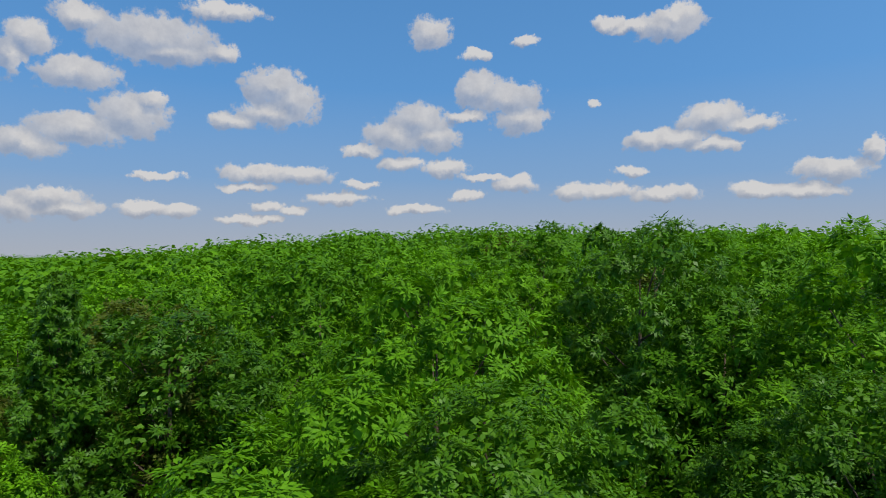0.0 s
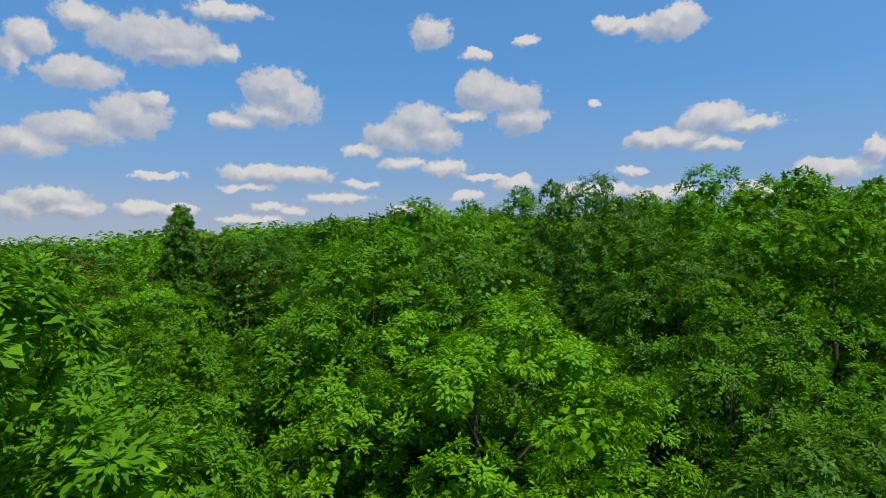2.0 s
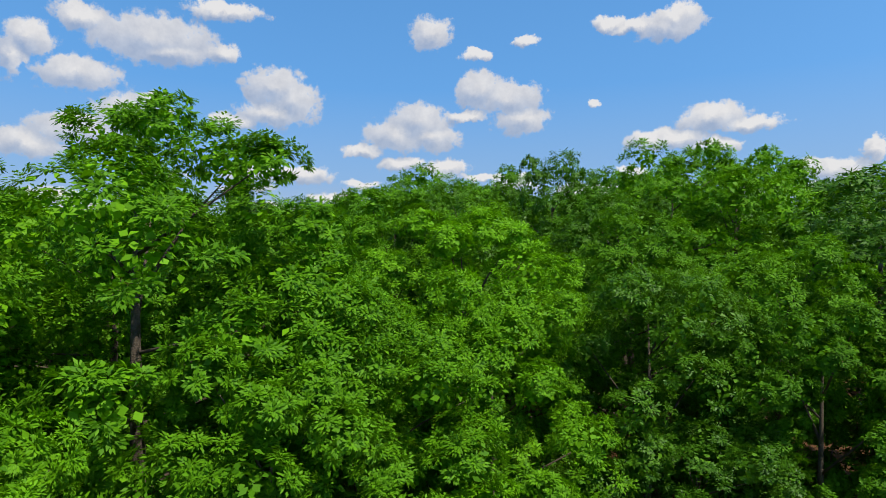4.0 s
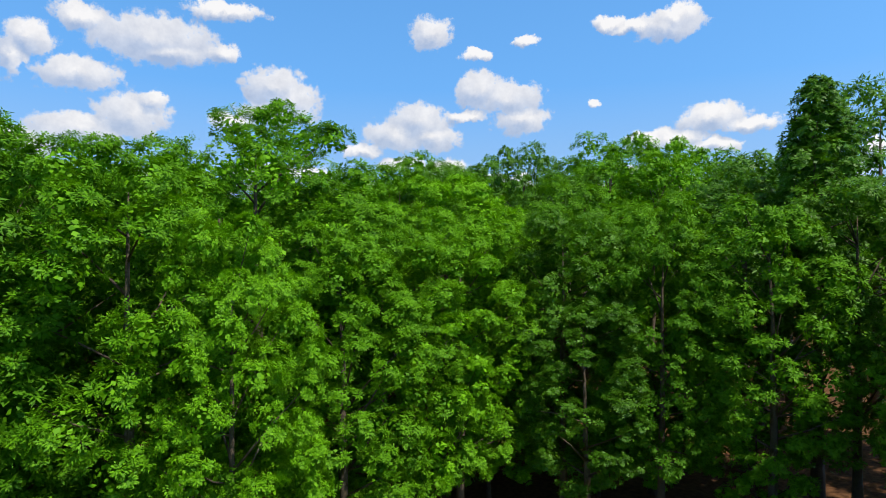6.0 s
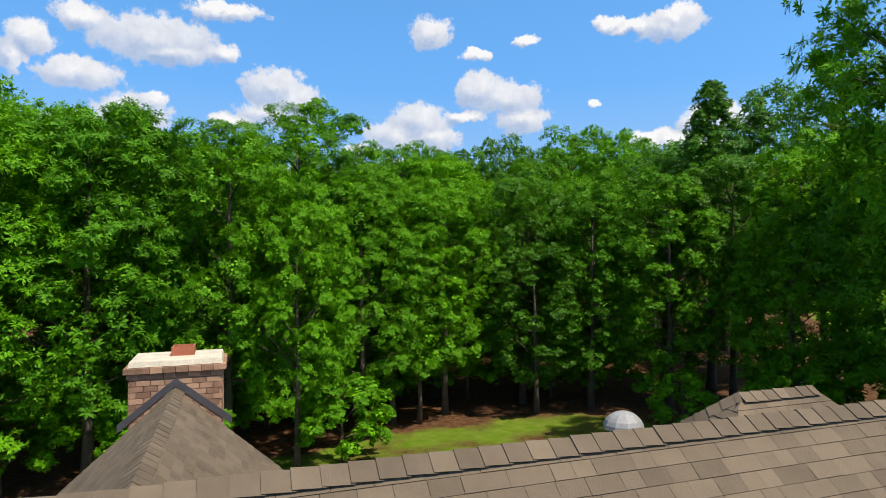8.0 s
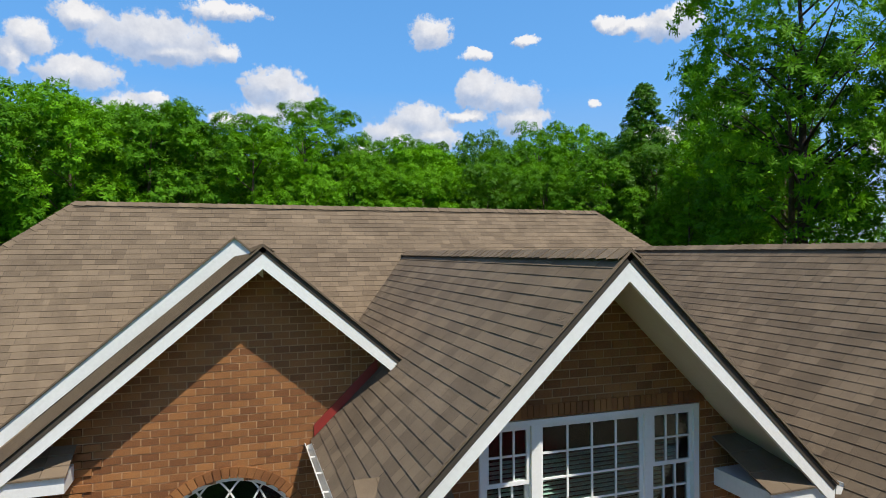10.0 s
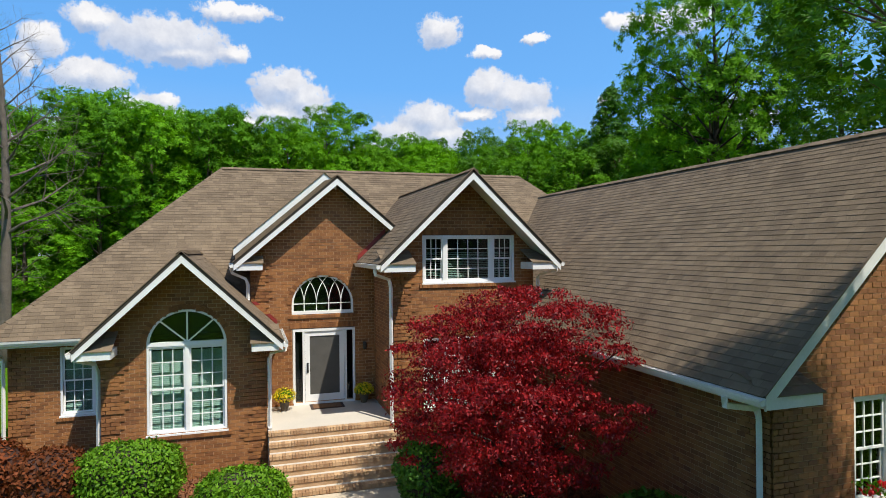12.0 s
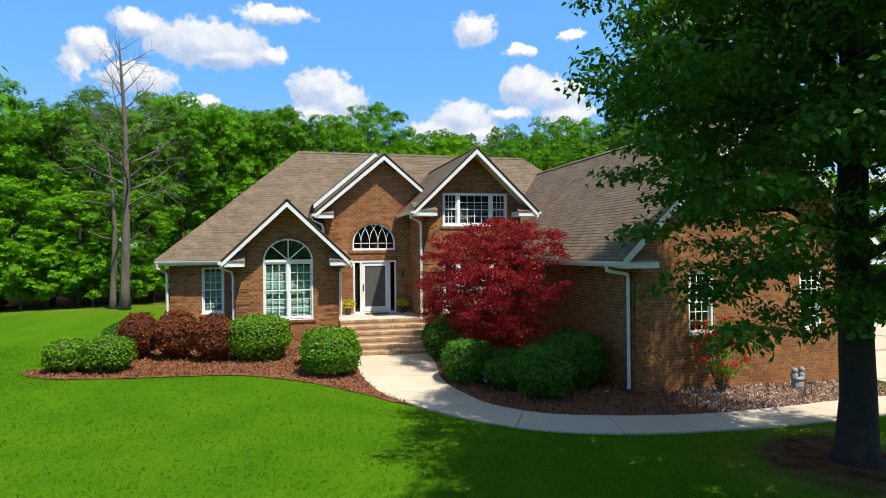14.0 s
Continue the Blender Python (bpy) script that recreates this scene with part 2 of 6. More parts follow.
PORCH = mat("porch_slab", (0.52, 0.48, 0.42), 0.8, 0.12, 1.0)
CEMENT = mat("chimney_cement", (0.58, 0.5, 0.38), 0.9, 0.3, 4.0, 0.6, 50)
CLAY = mat("clay_flue", (0.33, 0.10, 0.045), 0.7, 0.3)
STONE = mat("grey_stone", (0.26, 0.28, 0.31), 0.8, 0.4, 14.0, 0.5, 60)
BLACK = mat("black_metal", (0.02, 0.02, 0.022), 0.45, 0.3)
LENS = mat("lamp_lens", (0.5, 0.5, 0.48), 0.3, 0.1)
MAT = mat("door_mat", (0.16, 0.08, 0.035), 0.95, 0.3, 8.0, 0.8, 90)
MAT_EDGE = mat("door_mat_edge", (0.05, 0.03, 0.025), 0.95)
BASKET = mat("planter", (0.09, 0.07, 0.05), 0.7, 0.4)
BARK = mat("bark", (0.105, 0.078, 0.055), 0.95, 0.45, 3.0, 1.0, 22, depth=0.05)
GREY_BARK = mat("dead_wood", (0.125, 0.10, 0.08), 0.95, 0.35, 3.0, 0.9, 22, depth=0.04)
DARK_BARK = mat("dark_bark", (0.04, 0.03, 0.024), 0.95, 0.45, 3.0, 1.0, 20, depth=0.05)
LEAF_BRIGHT = leaf_mat("leaf_bright", (0.057, 0.181, 0.004), (0.205, 0.490, 0.006), 0.28, 0.6, 0.45, 0.18)
LEAF_MID = leaf_mat("leaf_mid", (0.039, 0.139, 0.004), (0.140, 0.355, 0.006), 0.28, 0.6, 0.45, 0.18)
LEAF_DEEP = leaf_mat("leaf_deep", (0.036, 0.125, 0.005), (0.118, 0.300, 0.009), 0.3, 0.5, 0.45, 0.3)
LEAF_OLIVE = leaf_mat("leaf_olive", (0.042, 0.084, 0.007), (0.134, 0.181, 0.018), 0.3, 0.6, 0.45, 0.2)
LEAF_OAK = leaf_mat("leaf_oak", (0.022, 0.080, 0.006), (0.075, 0.20, 0.012), 0.35, 0.5, 0.1, 0.25)
LEAF_RED = leaf_mat("leaf_red", (0.055, 0.004, 0.010), (0.43, 0.015, 0.020), 0.35, 0.5, 0.1)
LEAF_BOX = leaf_mat("leaf_boxwood", (0.050, 0.145, 0.006), (0.165, 0.330, 0.016), 0.25, 0.55, 0.2, 0.2)
LEAF_BOXDARK = leaf_mat("leaf_holly", (0.030, 0.112, 0.008), (0.095, 0.235, 0.016), 0.25, 0.5, 0.2, 0.25)
LEAF_BARB = leaf_mat("leaf_barberry", (0.075, 0.030, 0.012), (0.26, 0.070, 0.024), 0.3, 0.6, 0.2, 0.15)
LEAF_CEDAR = leaf_mat("leaf_cedar", (0.010, 0.032, 0.010), (0.025, 0.07, 0.018), 0.15, 0.7, 0.1, 0.08)
PETAL_RED = leaf_mat("petal_red", (0.5, 0.008, 0.012), (0.75, 0.02, 0.035), 0.3)
PETAL_YELLOW = leaf_mat("petal_yellow", (0.6, 0.45, 0.01), (0.8, 0.7, 0.03), 0.3)
# shrub cores: the shade among the inner twigs is put into these dark colours
SHADE_CORE = mat("twigs", (0.03, 0.025, 0.014), 0.95, 0.5, 9.0)
BARB_SHADE_CORE = mat("barberry_shade_core", (0.05, 0.02, 0.013), 0.95, 0.5, 9.0)
CHIP = mat("mulch_chip", (0.18, 0.055, 0.02), 0.9, 0.4, 4.0, 0.5, 60, island=0.9, second=(0.34, 0.135, 0.055))
CHIP_PALE = mat("mulch_pale", (0.30, 0.17, 0.12), 0.9, 0.4, 4.0, 0.5, 60, island=0.9, second=(0.60, 0.46, 0.36))
MULCH = mat("mulch_bed", (0.13, 0.045, 0.018), 0.95, 0.4, 5.0, 1.0, 40, second=(0.27, 0.115, 0.05))
BLADE = leaf_mat("grass_blade", (0.032, 0.125, 0.002), (0.095, 0.245, 0.005), 0.3, 0.8, 0.0, 0.03)


def ground_mat():
    """Mown lawn round the house, fallen leaves under the trees: the boundary is ragged."""
    m = bpy.data.materials.new("lawn_and_litter")
    m.use_nodes = True
    t, p = m.node_tree, m.node_tree.nodes["Principled BSDF"]
    n, k = t.nodes.new, t.links.new
    co = n("ShaderNodeTexCoord").outputs["Object"]

    def noise_(scale_, detail=5.0):
        node = n("ShaderNodeTexNoise")
        k(co, node.inputs["Vector"])
        node.inputs["Scale"].default_value, node.inputs["Detail"].default_value = scale_, detail
        return node.outputs["Fac"]

    def ramp_(f, a, b, lo=0.3, hi=0.7):
        node = n("ShaderNodeValToRGB")
        k(f, node.inputs[0])
        node.color_ramp.elements[0].position, node.color_ramp.elements[1].position = lo, hi
        node.color_ramp.elements[0].color, node.color_ramp.elements[1].color = (*a, 1), (*b, 1)
        return node.outputs[0]

    def mixc(f, a, b):
        node = n("ShaderNodeMix")
        node.data_type = "RGBA"
        k(f, node.inputs["Factor"])
        k(a, node.inputs[6])
        k(b, node.inputs[7])
        return node.outputs[2]

    fine = noise_(45.0, 4.0)
    lawn = ramp_(noise_(0.55), (0.044, 0.130, 0.002), (0.108, 0.215, 0.004))
    blades = ramp_(fine, (0.020, 0.088, 0.002), (0.10, 0.25, 0.006))
    half = n("ShaderNodeValue")
    half.outputs[0].default_value = 0.5
    grass = mixc(half.outputs[0], lawn, blades)
    litter = ramp_(noise_(3.0), (0.055, 0.026, 0.013), (0.16, 0.08, 0.038))
    attr = n("ShaderNodeAttribute")
    attr.attribute_name = "litter"
    add = n("ShaderNodeMath")
    add.operation = "ADD"
    k(attr.outputs["Fac"], add.inputs[0])
    k(noise_(0.35), add.inputs[1])
    cut = n("ShaderNodeMath")
    cut.operation, cut.use_clamp = "MULTIPLY_ADD", True
    k(add.outputs[0], cut.inputs[0])
    cut.inputs[1].default_value, cut.inputs[2].default_value = 4.0, -3.5
    dry = ramp_(noise_(1.3), (0.13, 0.17, 0.012), (0.30, 0.26, 0.06))
    k(mixc(cut.outputs[0], mixc(attr.outputs["Fac"], grass, dry), litter), p.inputs["Base Color"])
    p.inputs["Roughness"].default_value, p.inputs["Specular IOR Level"].default_value = 0.95, 0.05
    b = n("ShaderNodeBump")
    b.inputs["Strength"].default_value, b.inputs["Distance"].default_value = 0.8, 0.05
    k(fine, b.inputs["Height"])
    k(b.outputs[0], p.inputs["Normal"])
    return m


GROUND = ground_mat()


# ---- shapes ----
class Geo:
    """Corners and faces of one mesh, gathered piece by piece."""

    def __init__(self):
        self.v, self.f = [], []

    def face(self, *pts):
        a = len(self.v)
        self.v += [tuple(p) for p in pts]
        self.f.append(tuple(range(a, a + len(pts))))
        return self

    def solid(self, pts, faces):
        a = len(self.v)
        self.v += [tuple(p) for p in pts]
        self.f += [tuple(a + i for i in f) for f in faces]
        return self

    def box(self, x0, x1, y0, y1, z0, z1):
        return self.hexa([(x0, y0, z0), (x1, y0, z0), (x1, y1, z0), (x0, y1, z0)], [(x0, y0, z1), (x1, y0, z1), (x1, y1, z1), (x0, y1, z1)])

    def hexa(self, low, high):
        return self.solid(list(low) + list(high), [(3, 2, 1, 0), (4, 5, 6, 7), (0, 1, 5, 4), (1, 2, 6, 5), (2, 3, 7, 6), (3, 0, 4, 7)])

    def prism(self, poly, shift):
        """A flat outline in space, thickened by a shift."""
        n, s = len(poly), Vector(shift)
        pts = [Vector(p) for p in poly] + [Vector(p) + s for p in poly]
        return self.solid(pts, [tuple(reversed(range(n))), tuple(range(n, 2 * n))] + [(i, (i + 1) % n, n + (i + 1) % n, n + i) for i in range(n)])

    def tube(self, pts, radii, n=7):
        a = len(self.v)
        pts = [Vector(p) for p in pts]
        for i, p in enumerate(pts):
            d = (pts[min(i + 1, len(pts) - 1)] - pts[max(i - 1, 0)]).normalized()
            s = d.orthogonal().normalized() if abs(d.z) < 0.95 else Vector((1, 0, 0)).cross(d).normalized()
            w = d.cross(s)
            for q in range(n):
                ang = 2 * math.pi * q / n
                self.v.append(tuple(p + (s * math.cos(ang) + w * math.sin(ang)) * radii[i]))
        for i in range(len(pts) - 1):
            for q in range(n):
                b, c = a + i * n, a + (i + 1) * n
                self.f.append((b + q, b + (q + 1) % n, c + (q + 1) % n, c + q))
        self.f.append(tuple(reversed(range(a, a + n))))
        self.f.append(tuple(range(a + (len(pts) - 1) * n, a + len(pts) * n)))
        return self

    def mesh(self, name):
        me = bpy.data.meshes.new(name)
        me.from_pydata(self.v, [], self.f)
        me.validate()
        return me


def quads_mesh(name, pts):
    """A mesh of loose leaves of three or four corners, from an array of shape (n, corners, 3)."""
    k, c = pts.shape[:2]
    me = bpy.data.meshes.new(name)
    me.vertices.add(c * k)
    me.vertices.foreach_set("co", np.ascontiguousarray(pts, np.float32).ravel())
    me.loops.add(c * k)
    me.loops.foreach_set("vertex_index", np.arange(c * k, dtype=np.int32))
    me.polygons.add(k)
    me.polygons.foreach_set("loop_start", np.arange(0, c * k, c, dtype=np.int32))
    me.update(calc_edges=True)
    return me


def part(name, geo, material, parent=None, label="", smooth=False):
    """One mesh object, under a thing or a part."""
    me = geo.mesh(name) if isinstance(geo, Geo) else geo
    if material and not me.materials:
        me.materials.append(material)
    if smooth:
        me.polygons.foreach_set("use_smooth", [True] * len(me.polygons))
    ob = new(name, me)
    if parent:
        ob.parent = parent
    return tagged(ob, label)


def thing(name, label, category, at=(0, 0, 0), group="", kind=""):
    ob = new(name)
    ob.empty_display_size = 0.3
    ob.location = at
    return tagged(ob, label, category, group, kind)


def smoothstep(a, b, x):
    f = np.clip((x - a) / (b - a), 0, 1)
    return f * f * (3 - 2 * f)


def land(x, y):
    """Height of the ground: level round the house, falling to a hollow in the woods and rising again beyond."""
    x, y = np.asarray(x, float), np.asarray(y, float)
    z = -0.9 * smoothstep(10, 55, y) + 7.0 * smoothstep(70, 186, y) * (0.1 + 0.9 * smoothstep(-45, 45, x)) + 2.0 * smoothstep(24, 80, x) * smoothstep(48, 100, y)
    far = np.hypot(x, y)
    z = z - 6 * smoothstep(186, 395, y) + 0.25 * np.sin(x * 0.07 + 1) * np.sin(y * 0.1) * smoothstep(14, 34, np.abs(y))
    z = z + (0.04 - 0.015 * np.clip(x, -16, 16)) * (1 - smoothstep(20, 60, far))
    return z - 0.17 * smoothstep(-5.5, -10, y) * smoothstep(-19, -13.5, y) + 10 * smoothstep(900, 2500, far) * (0.6 + 0.4 * np.sin(np.arctan2(x, y) * 9))

# ---- the house ----
UP = Vector((0, 0, 1))
COURSE, BRICK_LEN, JOINT = 0.098, 0.215, 0.015
house = thing("house", "two-storey brown brick house with steep grey-brown shingle roofs and white trim", "house")


class Side:
    """One upright face of a building: a corner, the way along it and the way out."""

    def __init__(self, x, y, along, out):
        self.o, self.u, self.n = Vector((x, y, 0)), Vector((*along, 0)).normalized(), Vector((*out, 0)).normalized()

    def p(self, u, z, out=0.0):
        q = self.o + self.u * u + self.n * out
        return Vector((q.x, q.y, z))

    def block(self, geo, u0, u1, z0, z1, n0, n1):
        return geo.hexa([self.p(u0, z0, n1), self.p(u1, z0, n1), self.p(u1, z0, n0), self.p(u0, z0, n0)], [self.p(u0, z1, n1), self.p(u1, z1, n1), self.p(u1, z1, n0), self.p(u0, z1, n0)])


def spans(z, u0, u1, gable, holes):
    """The stretches of wall at a height: inside the gable, outside the openings."""
    if gable:
        mid, top, slope = gable
        u0, u1 = max(u0, mid - (top - z) / slope), min(u1, mid + (top - z) / slope)
    out = [(u0, u1)] if u1 - u0 > 0.05 else []
    for a, b, z0, z1, spring in holes:
        if z <= z0 or z >= z1:
            continue
        if z > spring:
            half = (b - a) / 2 * math.sqrt(max(0.0, 1 - ((z - spring) / (z1 - spring)) ** 2))
            a, b = (a + b) / 2 - half, (a + b) / 2 + half
        out = [s for c, d in out for s in ((c, min(d, a)), (max(c, b), d)) if s[1] - s[0] > 0.02]
    return out


def brick_wall(side, u0, u1, z0, z1, gable=None, holes=(), quoins=(), pieces=None, seed=1, far=99.0):
    """Mortar core with every brick proud of it in running bond; quoins are blocks of five courses that stand out further."""
    rnd = random.Random(seed)
    core, laid, singles = Geo(), Geo(), []
    row, z = 0, z0
    while z < z1 - 0.01:
        mid = z + COURSE / 2
        for a, b in spans(mid, u0, u1, gable, holes):
            side.block(core, a, b, z, min(z + COURSE, z1), -0.22, 0.0)
            u = a - (row % 2) * BRICK_LEN / 2 - ((a - u0) % BRICK_LEN)
            while u < b:
                c, d = max(u, a) + JOINT / 2, min(u + BRICK_LEN, b) - JOINT / 2
                if d - c > 0.03 and u < far:
                    proud = 0.007 + rnd.uniform(-0.002, 0.002)
                    for q, way in quoins:
                        wide = 0.62 if (row // 5) % 2 else 0.44
                        if (u - q) * way < wide - 0.1 and (row % 5) < 4:
                            proud += 0.026
                    if pieces and d - c > BRICK_LEN * 0.9 and pieces[0] < u < pieces[1] and pieces[2] < z < pieces[3]:
                        singles.append((c, z, proud))
                    else:
                        side.block(laid, c, d, z, z + COURSE - JOINT, -0.01, proud)
                u += BRICK_LEN
        row, z = row + 1, z + COURSE
    wall = part("wall", core, MORTAR, house, "brown brick wall laid in running bond")
    tagged(part("bricks", laid, BRICK, wall), kind="stuff")
    return wall, singles


def soldier_row(side, u0, u1, z0, z1, out, parent, name="sill", tilt=0.0):
    """A row of bricks on edge: a sill or the head of an opening."""
    g, n = Geo(), max(2, round((u1 - u0) / 0.075))
    w = (u1 - u0) / n
    for i in range(n):
        a, b = u0 + i * w + 0.004, u0 + (i + 1) * w - 0.004
        g.hexa([side.p(a, z0, out), side.p(b, z0, out), side.p(b, z0, -0.02), side.p(a, z0, -0.02)], [side.p(a, z1 - tilt, out), side.p(b, z1 - tilt, out), side.p(b, z1, -0.02), side.p(a, z1, -0.02)])
    return tagged(part(name, g, BRICK, parent), kind="stuff")


def arch_row(side, a, b, spring, top, parent, deep=0.14, out=0.03):
    """The ring of bricks on edge round a half-round opening."""
    g, n = Geo(), 30
    mid, rx, rz = (a + b) / 2, (b - a) / 2, top - spring
    for i in range(n):
        t0, t1 = math.pi * (i + 0.06) / n, math.pi * (i + 0.94) / n
        q = [(mid + (rx + k) * math.cos(t), spring + (rz + k) * math.sin(t)) for t, k in ((t0, 0), (t1, 0), (t1, deep), (t0, deep))]
        g.hexa([side.p(*c, -0.1) for c in q], [side.p(*c, out) for c in q])
    return tagged(part("arch", g, BRICK, parent), kind="stuff")


def sash(side, a, b, z0, z1, cols, rows, deep, parent, name="sash", rail=0.045, bar=0.022, glass=None):
    """A glazed sash: rails and stiles, glazing bars, one pane."""
    g = Geo()
    for c, d, e, f in ((a, a + rail, z0, z1), (b - rail, b, z0, z1), (a + rail, b - rail, z0, z0 + rail), (a + rail, b - rail, z1 - rail, z1)):
        side.block(g, c, d, e, f, deep - 0.04, deep)
    s = part(name, g, VINYL, parent)
    bars = Geo()
    for i in range(1, cols):
        u = a + rail + (b - a - 2 * rail) * i / cols
        side.block(bars, u - bar / 2, u + bar / 2, z0 + rail, z1 - rail, deep - 0.026, deep - 0.006)
    for i in range(1, rows):
        z = z0 + rail + (z1 - z0 - 2 * rail) * i / rows
        side.block(bars, a + rail, b - rail, z - bar / 2, z + bar / 2, deep - 0.027, deep - 0.007)
    if bars.v:
        tagged(part("muntin_grid", bars, VINYL, parent), "white glazing bars")
    pane = part("pane", side.block(Geo(), a + rail, b - rail, z0 + rail, z1 - rail, deep - 0.022, deep - 0.016), glass or GLASS, parent)
    pane.visible_shadow = False
    return s


def casing(side, a, b, z0, z1, units, deep=-0.05, label="white double-hung window with small panes", blind=None, wide=0.055, split=True):
    """A window: white casing, its units side by side (start, end, columns, rows above, rows below), a sill and the room behind."""
    g = Geo()
    for c, d, e, f in ((a, a + wide, z0, z1), (b - wide, b, z0, z1), (a + wide, b - wide, z1 - wide, z1), (a + wide, b - wide, z0, z0 + wide)):
        side.block(g, c, d, e, f, -0.14, deep + 0.035)
    for (_, e0, *_r), (s1, *_q) in zip(units, units[1:]):
        side.block(g, e0, s1, z0 + wide, z1 - wide, -0.14, deep + 0.034)
    w = part("window", g, VINYL, house, label)
    part("sill", side.block(Geo(), a - 0.03, b + 0.03, z0 - 0.045, z0 - 0.002, -0.14, 0.045), VINYL, w)
    for c, d, cols, upper, lower in units:
        if split:
            m = z0 + wide + (z1 - z0 - 2 * wide) * lower / (upper + lower)
            sash(side, c, d, m - 0.02, z1 - wide, cols, upper, deep, w)
            sash(side, c, d, z0 + wide, m + 0.022, cols, lower, deep - 0.045, w)
        else:
            sash(side, c, d, z0 + wide, z1 - wide, cols, upper, deep, w)
        if blind:
            slats = Geo()
            z = z0 + wide + 0.02
            while z < z0 + wide + (z1 - z0 - 2 * wide) * blind:
                edge_ = [side.p(u, z + h, o) for h, o in ((0.0, -0.2), (0.046, -0.215)) for u in (c + 0.03, d - 0.03)]
                edge_ = [edge_[0], edge_[1], edge_[3], edge_[2]]
                slats.hexa(edge_, [p + UP * 0.004 for p in edge_])
                z += 0.05
            part("blind", slats, BLIND, w, "pale green slatted blind, closed")
    box_room(side, a, b, z0, z1, w)
    return w


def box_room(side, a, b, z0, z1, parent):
    """A shallow room behind a pane, its dimness painted in: back wall, sides, floor and ceiling."""
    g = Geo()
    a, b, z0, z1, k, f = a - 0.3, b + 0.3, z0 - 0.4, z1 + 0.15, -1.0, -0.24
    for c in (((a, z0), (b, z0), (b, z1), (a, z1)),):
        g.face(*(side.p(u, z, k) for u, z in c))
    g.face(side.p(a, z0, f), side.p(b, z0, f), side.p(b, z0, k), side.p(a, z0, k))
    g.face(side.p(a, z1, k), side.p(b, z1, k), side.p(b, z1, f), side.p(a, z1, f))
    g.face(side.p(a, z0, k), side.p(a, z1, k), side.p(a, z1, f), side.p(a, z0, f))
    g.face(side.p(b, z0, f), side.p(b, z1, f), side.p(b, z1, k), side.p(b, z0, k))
    return part("room", g, ROOM, parent, "shallow box painted dark for the dim room behind the window")


def half_round(side, a, b, spring, top, spokes, deep, low=None, tracery=False):
    """A half-round window over a straight base: curved casing, spokes or crossing tracery, one pane."""
    mid, rx, rz, n = (a + b) / 2, (b - a) / 2, top - spring, 28
    low = spring if low is None else low
    g = Geo()
    pts = [(mid + math.cos(math.pi * i / n), spring, math.pi * i / n) for i in range(n + 1)]
    for i in range(n):
        t0, t1 = math.pi * i / n, math.pi * (i + 1) / n
        q = [(mid + (rx - k) * math.cos(t), spring + (rz - k) * math.sin(t)) for t, k in ((t0, 0.06), (t1, 0.06), (t1, -0.004), (t0, -0.004))]
        g.hexa([side.p(*c, -0.14) for c in q], [side.p(*c, deep + 0.03) for c in q])
    side.block(g, a, b, low - 0.05, low + 0.05, -0.14, deep + 0.05)
    if low < spring:
        side.block(g, a - 0.004, a + 0.06, low, spring, -0.14, deep + 0.03)
        side.block(g, b - 0.06, b + 0.004, low, spring, -0.14, deep + 0.03)
    w = part("window", g, VINYL, house, "half-round window with white tracery" if tracery else "half-round window with white spokes")
    bars = Geo()

    def rod(u0, z0, u1, z1, r=0.014):
        d = Vector((u1 - u0, z1 - z0))
        s = Vector((-d.y, d.x)).normalized() * r
        q = [(u0 + s.x, z0 + s.y), (u0 - s.x, z0 - s.y), (u1 - s.x, z1 - s.y), (u1 + s.x, z1 + s.y)]
        bars.hexa([side.p(*c, deep - 0.03) for c in q], [side.p(*c, deep - 0.002) for c in q])

    for deg in spokes:
        t = radians(deg)
        rod(mid, low + 0.03, mid + (rx - 0.03) * math.cos(t), spring + (rz - 0.03) * math.sin(t), 0.02)
    if tracery:
        rod(a + 0.04, spring, b - 0.04, spring)
        feet = [a + (b - a) * k / 5 for k in range(0, 6)]
        for f in feet[1:5]:
            rod(f, low, f, spring)
        for f in feet:
            for way in (-1, 1):
                last = None
                for i in range(15):
                    t = radians(i * 6.2)
                    u, z = f + way * 0.72 * (1 - math.cos(t)), spring + 0.98 * math.sin(t)
                    inside = ((u - mid) / (rx - 0.03)) ** 2 + ((z - spring) / (rz - 0.02)) ** 2 < 1
                    if last and inside:
                        rod(*last, u, z, 0.011)
                    last = (u, z)
    part("muntin_grid", bars, VINYL, w)
    poly = [side.p(mid + (rx - 0.03) * math.cos(math.pi * i / n), spring + (rz - 0.03) * math.sin(math.pi * i / n), deep - 0.018) for i in range(n + 1)]
    if low < spring:
        poly += [side.p(a + 0.03, low, deep - 0.018), side.p(b - 0.03, low, deep - 0.018)]
    pane = part("pane", Geo().prism(poly, side.n * 0.005), GLASS, w)
    pane.visible_shadow = False
    box_room(side, a, b, low, top, w)
    return w


# ---- roofs ----
EXPOSE = 0.15


def cut_at(poly, v):
    """Where a flat convex outline begins and ends along u at height v."""
    hits = []
    for (u0, v0), (u1, v1) in zip(poly, poly[1:] + poly[:1]):
        if abs(v1 - v0) > 1e-9 and min(v0, v1) - 1e-9 <= v <= max(v0, v1) + 1e-9:
            hits.append(u0 + (u1 - u0) * (v - v0) / (v1 - v0))
    return (min(hits), max(hits)) if len(hits) > 1 else None


